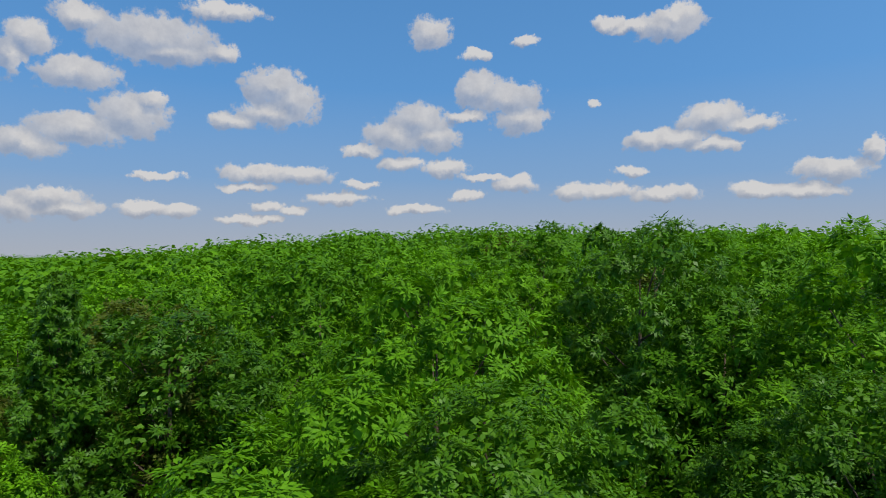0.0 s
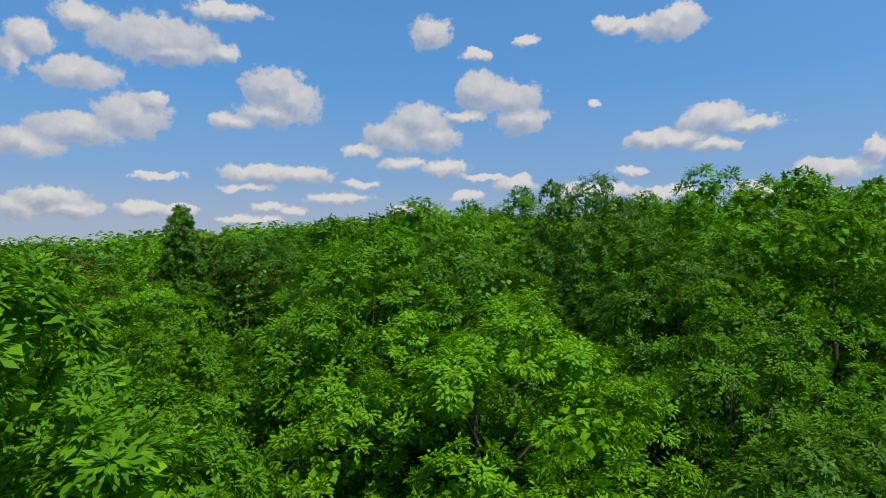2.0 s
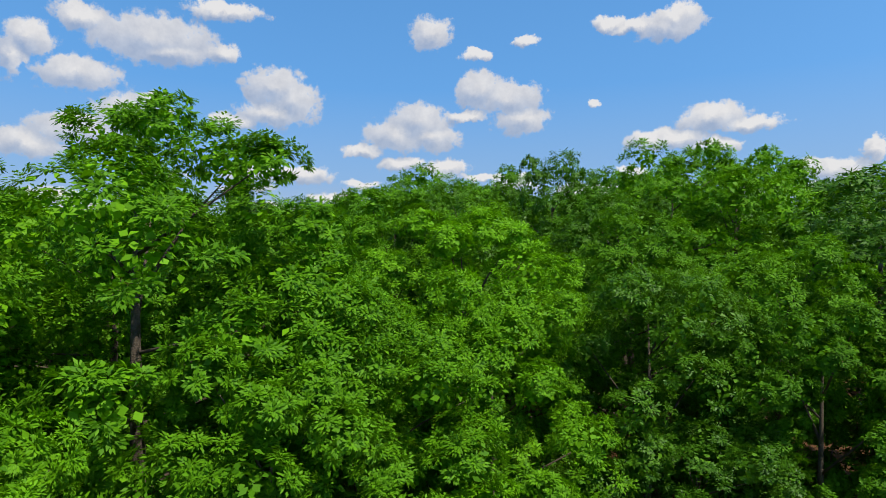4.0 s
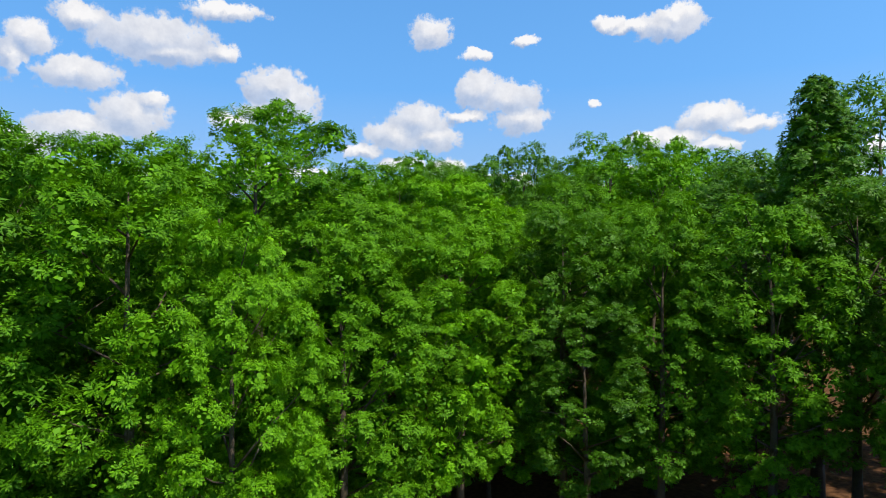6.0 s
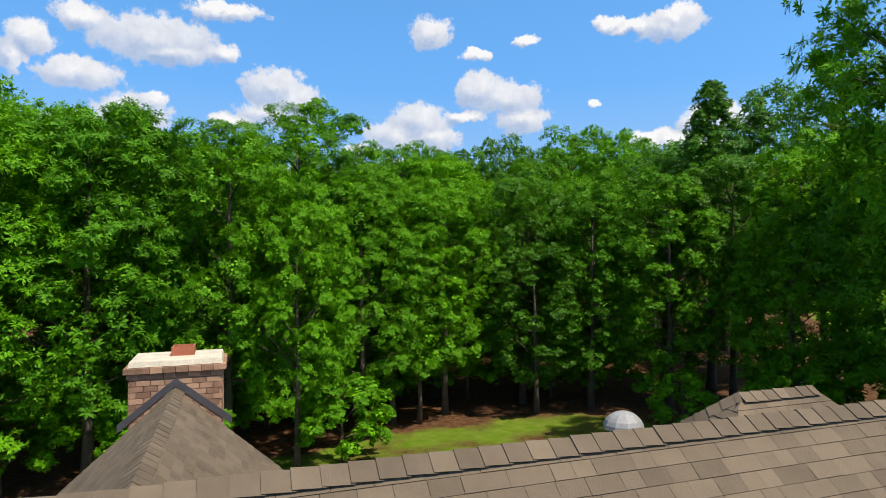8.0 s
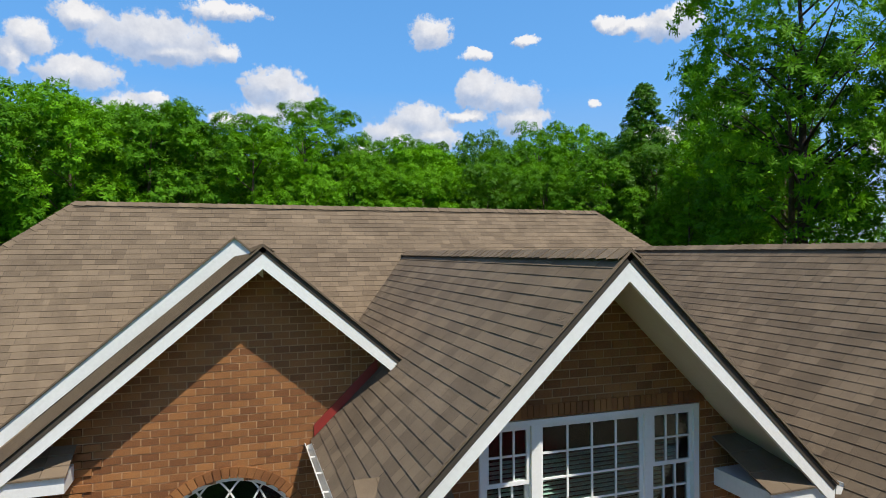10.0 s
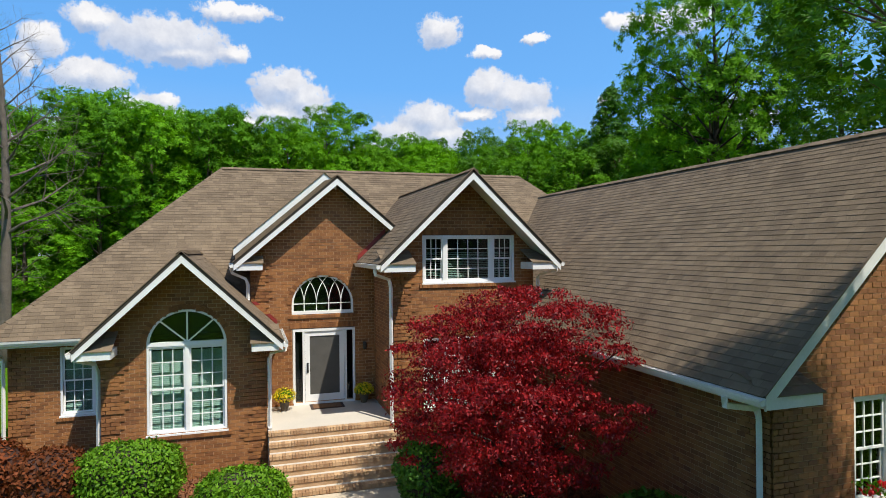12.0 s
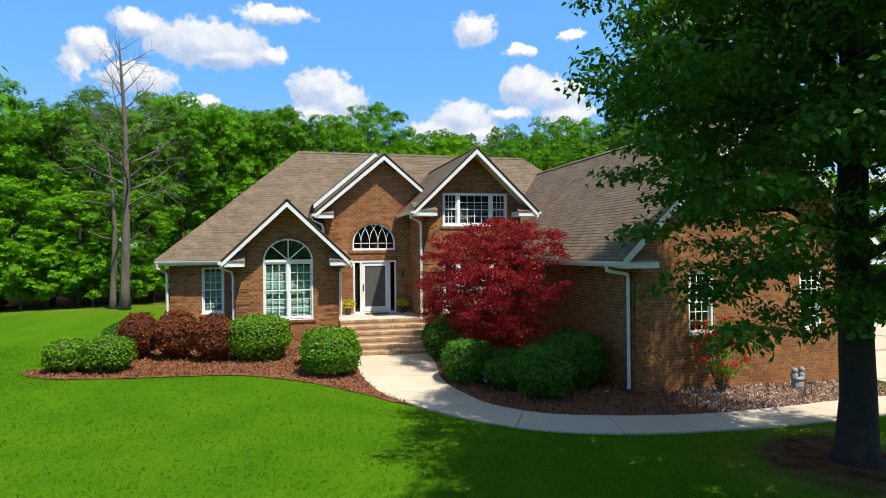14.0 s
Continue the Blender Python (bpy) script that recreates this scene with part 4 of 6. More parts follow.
GH = ((-2.2, -1.34, 1.42, 3.3, 99), (1.79, 2.63, 1.42, 3.3, 99), (-0.4, 0.4, 5.25, 6.6, 6.2))
wall_gar, gar_singles = brick_wall(F_GAR, -GW, GW, BASE - 0.3, 8.1, (0, 8.05, GS), GH, ((-GW, 1), (GW - BRICK_LEN, -1)), (-0.9, 1.1, 0.3, 2.6), 33)
for a, b, z0, z1, sp in GH[:2]:
    soldier_row(F_GAR, a - 0.1, b + 0.1, z0 - 0.13, z0 - 0.02, 0.05, wall_gar, "sill", 0.02)
    soldier_row(F_GAR, a - 0.05, b + 0.05, z1 + 0.01, z1 + 0.15, 0.025, wall_gar, "lintel")
    casing(F_GAR, a + 0.01, b - 0.01, z0 + 0.01, z1 - 0.01, ((a + 0.07, b - 0.07, 3, 3, 3),), -0.06, "white double-hung garage window with small panes")
half_round(F_GAR, -0.4, 0.4, 6.2, 6.6, (90,), -0.05, 5.27)
arch_row(F_GAR, -0.4, 0.4, 6.2, 6.6, wall_gar, 0.12)
gl = gp(-GW, GLEN - 0.6, 0)
brick_wall(Side(gl.x, gl.y, (-gd).xy, (-gu).xy), 0.0, 8.6, BASE - 0.3, 3.7, None, (), ((0.0, 1),), None, 34)
gr = gp(GW, GLEN - 0.6, 0)
brick_wall(Side(gr.x, gr.y, (-gd).xy, gu.xy), 0.0, 13.8, BASE - 0.3, 3.7, None, (), (), None, 35, 3.0)
gutter(gp(-GE + 0.02, 5.6, GEZ - 0.03), gp(-GE + 0.02, GLEN, GEZ - 0.03), -gu)
part("fascia", Geo().hexa([gp(-GE + 0.03, 5.6, GEZ - 0.2), gp(-GE + 0.03, GLEN - 0.02, GEZ - 0.2), gp(-GE + 0.07, GLEN - 0.02, GEZ - 0.2), gp(-GE + 0.07, 5.6, GEZ - 0.2)], [gp(-GE + 0.03, 5.6, GEZ - 0.04), gp(-GE + 0.03, GLEN - 0.02, GEZ - 0.04), gp(-GE + 0.07, GLEN - 0.02, GEZ - 0.04), gp(-GE + 0.07, 5.6, GEZ - 0.04)]), TRIM, house, "white eave board")
spout([gp(-GE - 0.06, GLEN - 0.75, GEZ - 0.15), gp(-GE - 0.04, GLEN - 0.75, GEZ - 0.3), gp(-GW - 0.12, GLEN - 0.78, GEZ - 0.42), gp(-GW - 0.08, GLEN - 0.78, GEZ - 0.6), gp(-GW - 0.08, GLEN - 0.78, -0.1)], 0.11)

# rear wings: a gable that ends at the chimney, and a small hip beside it
RX, REND = 0.55, 13.0
roof_plane([(RX - 4.6, REND, 4.3), (RX - 4.6, 6.5, 4.3), (RX, 6.5, 8.42), (RX, REND, 8.42)], 41)
roof_plane([(RX + 4.6, 6.5, 4.3), (RX + 4.6, REND, 4.3), (RX, REND, 8.42), (RX, 6.5, 8.42)], 42)
ridge_caps((RX, 6.9, 8.42), (RX, REND, 8.42), (1, 0, 0), 8)
part("wall", Geo().prism([(RX - 4.3, 12.6, BASE - 2), (RX + 4.3, 12.6, BASE - 2), (RX + 4.3, 12.6, 4.4), (RX, 12.6, 8.3), (RX - 4.3, 12.6, 4.4)], (0, 0.2, 0)), MORTAR, house, "rear wall")
roof_plane([(5.4, 10.9, 6.3), (5.4, 5.5, 6.3), (7.9, 8.2, 8.8)], 43)
roof_plane([(5.4, 5.5, 6.3), (11.7, 5.5, 6.3), (9.2, 8.2, 8.8), (7.9, 8.2, 8.8)], 44)
roof_plane([(11.7, 10.9, 6.3), (5.4, 10.9, 6.3), (7.9, 8.2, 8.8), (9.2, 8.2, 8.8)], 45)
roof_plane([(11.7, 5.5, 6.3), (11.7, 10.9, 6.3), (9.2, 8.2, 8.8)], 46)
ridge_caps((7.9, 8.2, 8.8), (9.2, 8.2, 8.8), (0, 1, 0), 9)
ridge_caps((5.4, 10.9, 6.3), (7.9, 8.2, 8.8), (1, 0.9, 0), 10)
part("wall", Geo().box(5.8, 11.3, 10.4, 10.6, 3.0, 6.3), MORTAR, house, "rear wall")
dome = Geo()
for i in range(10):
    for j in range(6):
        def dp(a, b):
            t, s = 2 * math.pi * a / 10, math.pi / 2 * b / 6
            return (6.78 + 0.3 * math.cos(t) * math.cos(s), 9.16 + 0.26 * math.sin(t) * math.cos(s), 8.2 + 0.24 * math.sin(s))
        dome.face(dp(i, j), dp(i + 1, j), dp(i + 1, j + 1), dp(i, j + 1))
dome.tube([(6.78, 9.16, 7.2), (6.78, 9.16, 8.2)], [0.2, 0.2], 10)
part("roof_vent", dome, VENT, house, "pale domed metal roof vent", True)

# chimney
CX0, CX1, CY0, CY1, CTOP = -0.17, 1.29, 13.06, 14.09, 8.92
chim = Geo()
core = Geo().box(CX0 + 0.01, CX1 - 0.01, CY0 + 0.01, CY1 - 0.01, BASE - 3, CTOP - 0.3)
rnd = random.Random(5)
z, row = 5.6, 0
while z < CTOP - 0.32:
    for sd, wide in ((Side(CX0, CY0, (1, 0), (0, -1)), CX1 - CX0), (Side(CX1, CY0, (0, 1), (1, 0)), CY1 - CY0), (Side(CX0, CY0, (0, 1), (-1, 0)), CY1 - CY0)):
        u = -(row % 2) * 0.11
        while u < wide:
            a, b = max(u, 0) + 0.006, min(u + 0.22, wide) - 0.006
            if b - a > 0.03:
                sd.block(chim, a, b, z, z + 0.088, -0.01, 0.012 + rnd.uniform(0, 0.004))
            u += 0.22
    z, row = z + 0.1, row + 1
chimney = part("chimney", core, MORTAR, house, "square brick chimney with a corbelled top")
tagged(part("bricks", chim, BRICK_CAP, chimney), kind="stuff")
corb = Geo()
for k, (o, h) in enumerate(((0.035, 0.09), (0.08, 0.1))):
    z0 = CTOP - 0.3 + (0.09 if k else 0)
    n = 8
    for i in range(n):
        for a, b, c, d in ((CX0 - o + (CX1 - CX0 + 2 * o) * i / n, CX0 - o + (CX1 - CX0 + 2 * o) * (i + 1) / n - 0.008, CY0 - o, CY0 + 0.1), (CX0 - o + (CX1 - CX0 + 2 * o) * i / n, CX0 - o + (CX1 - CX0 + 2 * o) * (i + 1) / n - 0.008, CY1 - 0.1, CY1 + o)):
            corb.box(a, b, c, d, z0, z0 + h - 0.008)
        for a, b in ((CX0 - o, CX0 + 0.1), (CX1 - 0.1, CX1 + o)):
            corb.box(a, b, CY0 + 0.1 + (CY1 - CY0 - 0.2) * i / n, CY0 + 0.1 + (CY1 - CY0 - 0.2) * (i + 1) / n - 0.008, z0, z0 + h - 0.008)
tagged(part("corbel", corb, BRICK_CAP, chimney, "projecting brick courses"), kind="stuff")
k = 0.02
part("crown", Geo().hexa([(CX0 - k, CY0 - k, CTOP - 0.11), (CX1 + k, CY0 - k, CTOP - 0.11), (CX1 + k, CY1 + k, CTOP - 0.11), (CX0 - k, CY1 + k, CTOP - 0.11)], [(CX0 + 0.0, CY0 + 0.0, CTOP - 0.02), (CX1, CY0, CTOP - 0.02), (CX1, CY1, CTOP - 0.02), (CX0, CY1, CTOP - 0.02)]), CEMENT, chimney, "pale cement crown with fine cracks")
flue = Geo()
fx, fy, fr = 0.63, 13.72, 0.19
for (a, b, c, d) in ((fx - fr, fx + fr, fy - fr, fy - fr + 0.035), (fx - fr, fx + fr, fy + fr - 0.035, fy + fr), (fx - fr, fx - fr + 0.035, fy - fr + 0.035, fy + fr - 0.035), (fx + fr - 0.035, fx + fr, fy - fr + 0.035, fy + fr - 0.035)):
    flue.box(a, b, c, d, CTOP - 0.05, CTOP + 0.13)
part("flue", flue, CLAY, chimney, "short square clay flue")
lead = Geo()
for way in (-1, 1):
    lead.prism([(RX, CY0 - 0.03, 8.46), (RX + way * 0.9, CY0 - 0.03, 8.46 - 0.72), (RX + way * 0.9, CY0 - 0.03, 8.6 - 0.72), (RX, CY0 - 0.03, 8.6)], (0, 0.02, 0))
part("flashing", lead, LEAD, chimney, "dark stepped flashing")

# front door
door = part("door", F_DOOR.block(Geo(), -0.84, 0.92, 3.45, 3.53, -0.16, 0.015), VINYL, house, "white storm door between dark narrow sidelights")
for c, d, e, f in ((-0.91, -0.84, 1.28, 3.53), (0.92, 0.99, 1.28, 3.53), (-0.62, -0.55, 1.28, 3.45), (0.66, 0.73, 1.28, 3.45)):
    part("jamb", F_DOOR.block(Geo(), c, d, e, f, -0.16, 0.015), VINYL, door)
part("threshold", F_DOOR.block(Geo(), -0.9, 0.98, 1.2, 1.277, -0.16, 0.06), VINYL, door)
leafg = Geo()
for c, d, e, f in ((-0.54, -0.4, 1.29, 3.44), (0.51, 0.65, 1.29, 3.44), (-0.4, 0.51, 3.3, 3.44), (-0.4, 0.51, 1.29, 1.5)):
    F_DOOR.block(leafg, c, d, e, f, -0.07, -0.02)
part("storm_door", leafg, VINYL, door, "white storm door leaf")
for c, d, e, f in ((-0.4, 0.51, 1.5, 3.3), (-0.84, -0.62, 1.29, 3.45), (0.73, 0.92, 1.29, 3.45)):
    if c == -0.4:
        part("screen", F_DOOR.block(Geo(), c, d, e, f, -0.055, -0.045), SCREEN, door, "grey insect screen")
        continue
    pane = part("pane", F_DOOR.block(Geo(), c, d, e, f, -0.055, -0.045), DARK_GLASS, door, "dark glass")
    pane.visible_shadow = False
# panel behind door and sidelights, painted with the same indoor darkness
part("inner_door", F_DOOR.block(Geo(), -0.84, 0.92, 1.29, 3.45, -0.2, -0.17), ROOM, door, "panel painted dark for the dim hall behind the door")
hd = Geo()
F_DOOR.block(hd, -0.5, -0.44, 2.18, 2.48, -0.02, -0.005)
hd.tube([F_DOOR.p(-0.47, 2.26, 0.0), F_DOOR.p(-0.47, 2.3, 0.06), F_DOOR.p(-0.47, 2.4, 0.06), F_DOOR.p(-0.47, 2.43, 0.0)], [0.012] * 4, 6)
part("door_handle", hd, BLACK, door, "dark door handle")

# pieces of the walls and roof nearest to the way, one by one
brick_me = Geo().box(-(BRICK_LEN - JOINT) / 2, (BRICK_LEN - JOINT) / 2, -0.02, 0.02, 0, COURSE - JOINT).mesh("brick")
brick_me.materials.append(BRICK_PIECE)


def lay_bricks(singles, side, wall, most):
    for c, z, proud in singles[:most]:
        b = new("brick", brick_me)
        b.parent = wall
        q = side.p(c + (BRICK_LEN - JOINT) / 2, z, proud - 0.02)
        b.matrix_local = Matrix.Translation(q) @ Matrix(((side.u.x, side.n.x, 0, 0), (side.u.y, side.n.y, 0, 0), (0, 0, 1, 0), (0, 0, 0, 1)))
    return singles[most:]


for some, sd, wl in ((door_singles, F_DOOR, wall_door), (gar_singles, F_GAR, wall_gar)):
    rest = lay_bricks(some, sd, wl, 300)
    if rest:
        g = Geo()
        for c, z, proud in rest:
            sd.block(g, c, c + BRICK_LEN - JOINT, z, z + COURSE - JOINT, -0.01, proud)
        tagged(part("bricks", g, BRICK, wl), kind="stuff")
mu, mv, mn = main_axes
tab = Geo()
tab.face((0, 0, 0.016), (0.3, 0, 0.016), (0.3, EXPOSE + 0.01, 0.005), (0, EXPOSE + 0.01, 0.005))
tab.face((0, 0, 0), (0.3, 0, 0), (0.3, 0, 0.016), (0, 0, 0.016))
tab_me = tab.mesh("shingle")
tab_me.materials.append(SHINGLE_PIECE)
for k, (q, lip) in enumerate(main_singles):
    b = new("shingle", tab_me)
    b.parent = main_front
    b.matrix_local = Matrix.Translation(q) @ Matrix(((mu.x, mv.x, mn.x, 0), (mu.y, mv.y, mn.y, 0), (mu.z, mv.z, mn.z, 0), (0, 0, 0, 1)))

# ---- the ground ----
def axis(stops):
    out = []
    for a, b, n in stops:
        out += list(np.linspace(a, b, n, endpoint=False))
    return np.array(out + [stops[-1][1]])


def forest_edge(x):
    """How far behind the house the woods begin."""
    return np.interp(x, (-60, -24, -15.5, -9.5, 2.5, 8, 14, 24, 28.5, 40, 58), (23.5, 23.5, 26.5, 33, 36, 38.5, 40, 40, 36, 12, -2))


GXS = axis(((-4500, -400, 10), (-400, -60, 18), (-60, 130, 96), (130, 400, 14), (400, 4500, 10)))
GYS = axis(((-4500, -300, 8), (-300, -30, 16), (-30, 150, 130), (150, 600, 24), (600, 4800, 14)))
GX, GY = np.meshgrid(GXS, GYS)
GZ = land(GX, GY)
gm = bpy.data.meshes.new("ground")
nx, ny = len(GXS), len(GYS)
idx = np.arange(nx * ny).reshape(ny, nx)
gm.from_pydata(np.stack([GX, GY, GZ], -1).reshape(-1, 3).tolist(), [], np.stack([idx[:-1, :-1], idx[:-1, 1:], idx[1:, 1:], idx[1:, :-1]], -1).reshape(-1, 4).tolist())
litter = gm.attributes.new("litter", "FLOAT", "POINT")
lit = np.maximum(smoothstep(-3, 2.5, GY - forest_edge(GX)) * 0.9, smoothstep(12, 24, GY) * 0.42)
lit = lit * smoothstep(-48, -40, GX) * (1 - smoothstep(0, 10, GX - 56 - 0.6 * np.maximum(0, GY - 30))) * (1 - smoothstep(120, 135, GY))
oak_ring = 1 - smoothstep(1.6, 2.6, np.hypot(GX - 6.75, GY + 17.6))
litter.data.foreach_set("value", np.maximum(lit, oak_ring * 0.75).ravel())
ground = part("ground", gm, GROUND, None, "mown lawn giving way to leaf litter under the woods", True)
tagged(ground, kind="structure", category="ground")


def spline(pts, n=10):
    """A smooth line through points."""
    pts = [Vector(p) for p in pts]
    full, out = [2 * pts[0] - pts[1]] + pts + [2 * pts[-1] - pts[-2]], []
    for a, b, c, d in zip(full, full[1:], full[2:], full[3:]):
        for i in range(n):
            t = i / n
            out.append(0.5 * (2 * b + (c - a) * t + (2 * a - 5 * b + 4 * c - d) * t * t + (3 * b - a - 3 * c + d) * t ** 3))
    return out + [pts[-1]]


# curved concrete walk from the steps round to the drive, cast in slabs
outer = spline([(-1.16, -3.77), (-1.45, -5.81), (-1.43, -8.02), (-0.93, -10.32), (0.49, -12.76), (2.41, -14.41), (5.43, -15.09), (9.19, -15.01), (12.82, -14.69), (16.58, -14.61)])
inner = spline([(1.44, -4.21), (1.25, -6.27), (0.93, -8.43), (1.15, -10.34), (1.57, -11.73), (2.87, -12.95), (5.8, -13.66), (8.8, -13.57), (12.15, -13.25), (15.73, -13.25)])
walkway = thing("walkway", "curved pale concrete front walk with tooled joints", "path", kind="structure")
STEP = 9
for i in range(0, len(outer) - 1, STEP):
    g = Geo()
    j = min(i + STEP, len(outer) - 1)
    for k in range(i, j):
        o0, o1, n0, n1 = outer[k], outer[k + 1], inner[k], inner[k + 1]
        if k == j - 1:
            o1, n1 = o1 + (o0 - o1).normalized() * 0.02, n1 + (n0 - n1).normalized() * 0.02
        q = [(o0.x, o0.y), (o1.x, o1.y), (n1.x, n1.y), (n0.x, n0.y)]
        g.hexa([(x, y, float(land(x, y)) - 0.1) for x, y in q], [(x, y, float(land(x, y)) + 0.045) for x, y in q])
    part("slab", g, CONCRETE, walkway)
lay_ = lambda a, b: float(land(a, b))  # noqa: E731
drive = thing("driveway", "pale concrete driveway beside the garage", "driveway", kind="structure")
for i in range(3):
    for j in range(6):
        x, y = 14.3 + i * 4.2, -15.6 + j * 4.0
        z = max(lay_(a, b) for a in (x, x + 4.17) for b in (y, y + 3.97))
        part("slab", Geo().box(x, x + 4.17, y, y + 3.97, z - 0.1, z + 0.05), CONCRETE, drive)

# porch and steps
PZ, PF = 1.22, -2.75
porch = thing("porch", "raised concrete porch with wide brick-edged steps", "porch", kind="structure")
part("slab", Geo().box(-1.73, 1.61, PF + 0.12, -0.02, 0.2, PZ), PORCH, porch, "pale porch floor")
N_STEP, TREAD = 6, 0.32
rise = PZ / N_STEP
for s in range(N_STEP):
    y0, top = PF - s * TREAD, PZ - s * rise
    x1 = 1.61 if s == 0 else 1.7
    y1 = y0 + (0.12 if s == 0 else TREAD)
    part("step", Geo().box(-1.71, x1 - 0.02, y0 + 0.01, y1 - 0.002, -0.2, top - 0.085), BRICK_TAN, porch, "brick step")
    g = Geo()
    n = int((x1 + 1.73) / 0.078)
    for i in range(n):
        a = -1.73 + (x1 + 1.73) * i / n
        g.box(a + 0.004, a + (x1 + 1.73) / n - 0.004, y0 - 0.015, y0 + 0.2, top - 0.085, top + (0.004 if s == 0 else 0.0))
    part("nosing", g, BRICK_TAN, porch, "row of tan bricks on edge")
    if s:
        part("tread", Geo().box(-1.71, x1 - 0.02, y0 + 0.2, y1 + 0.01, top - 0.085, top - 0.006), PORCH, porch, "pale tread")
mat_thing = thing("doormat", "brown rectangular doormat with a dark border on the porch", "doormat", (0.06, -0.42, PZ))
part("pile", Geo().box(-0.42, 0.42, -0.24, 0.24, 0.004, 0.022), MAT, mat_thing)
part("border", Geo().box(-0.5, 0.5, -0.31, 0.31, 0.002, 0.014), MAT_EDGE, mat_thing)

# ---- leaves ----


def unit(v):
    return v / np.maximum(np.linalg.norm(v, axis=-1, keepdims=True), 1e-9)


def leaves(at, facing, long, wide, rng, droop=0.4, loose=0.55):
    """Pointed leaves: each a bent diamond that hangs at a place with its face turned roughly the given way."""
    n = len(at)
    face = unit(facing + rng.normal(0, loose, (n, 3)))
    d = rng.normal(0, 1, (n, 3)) + facing * 0.6 - np.array([0, 0, droop])
    d = unit(d - face * (d * face).sum(1, keepdims=True))
    s = np.cross(face, d)
    L, W = long * rng.uniform(0.7, 1.25, (n, 1)), wide * rng.uniform(0.7, 1.25, (n, 1))
    mid = at + d * L * 0.45 + face * L * 0.07
    return np.stack([at, mid + s * W / 2, at + d * L - face * L * 0.08, mid - s * W / 2], 1)


def clump_points(centres, radii, per, rng, flat=0.75, shell=0.45):
    """Places of leaves in rounded sprays: thick near the outside and on top."""
    k = len(centres)
    way = unit(rng.normal(0, 1, (k, per, 3)))
    way[..., 2] = np.where(way[..., 2] < -0.35, -way[..., 2] * 0.6, way[..., 2])
    r = radii[:, None, None] * (shell + (1 - shell) * rng.random((k, per, 1)) ** 0.6)
    off = way * r * np.array([1, 1, flat])
    return (centres[:, None] + off).reshape(-1, 3), way.reshape(-1, 3)


def crown_lobes(n, H, base, radius, rng, shape):
    """Centres and sizes of the rounded boughs that make up the outside of a crown."""
    i = np.arange(n)
    size = radius * rng.uniform(0.17, 0.32, n)
    turn, v = i * 2.399963 + rng.normal(0, 0.25, n), 1 - 1.86 * (i + 0.5) / n
    flat_ = np.sqrt(1 - v * v)
    way = np.stack([flat_ * np.cos(turn), flat_ * np.sin(turn), v], 1)
    power = SHAPES[shape]
    if power:
        way *= (np.abs(way) ** power).sum(1, keepdims=True) ** (-1 / power)
        half = (H - base) / 2
        where = way * np.stack([radius - size * 0.6, radius - size * 0.6, half - size * 0.7], 1) * rng.uniform(0.8, 1.03, (n, 1))
        where[:, 2] += base + half
    else:
        h = ((i + 0.5) / n) ** 0.8
        size *= 1.2 - 0.6 * h
        wide = np.maximum(0.0, radius * np.minimum(1.0, 1.25 * (1.02 - h) ** 0.65) - size * 0.45) * rng.uniform(0.5, 1.1, n)
        where = np.stack([wide * np.cos(turn), wide * np.sin(turn), base + (H - base - size * 0.6) * h], 1)
    where[:, :2] += rng.normal(0, 0.012, 2) * where[:, 2:3]
    where[:, 2] = base + (where[:, 2] - base) * (H - base) / ((where[:, 2] + size * 0.95).max() - base)
    return where, size


SHAPES = {"oak": 2.05, "round": 2.0, "edge": 2.7, "poplar": None}   # how square the outline of a crown is


def trunk_geo(H, base_r, rng, limbs, centres, start=0.35, lean=0.02):
    g = Geo()
    pts, radii = [], []
    bend = rng.normal(0, lean, (8, 2)).cumsum(0) * H * 0.15
    for i in range(8):
        f = i / 7
        pts.append((bend[i][0], bend[i][1], f * H * 0.88 - (0.3 if i == 0 else 0)))
        radii.append(base_r * (1.35 if i == 0 else 1) * (1 - f) ** 0.8 + 0.02)
    g.tube(pts, radii, 7)
    pick = rng.permutation(len(centres))[:limbs]
    for c in centres[pick]:
        h = min(max(c[2] - rng.uniform(1.0, 4.0), H * start * 0.7), H * 0.8)
        f = h / (H * 0.88) * 7
        i = min(int(f), 6)
        a = Vector(pts[i]).lerp(Vector(pts[i + 1]), f - i)
        c = Vector(c)
        mid_ = a.lerp(c, 0.5) + Vector((0, 0, rng.uniform(-0.4, 0.3)))
        r = base_r * 0.32 * (1 - h / H) + 0.035
        g.tube([a, mid_, c], [r, r * 0.6, r * 0.2], 4)
    return g


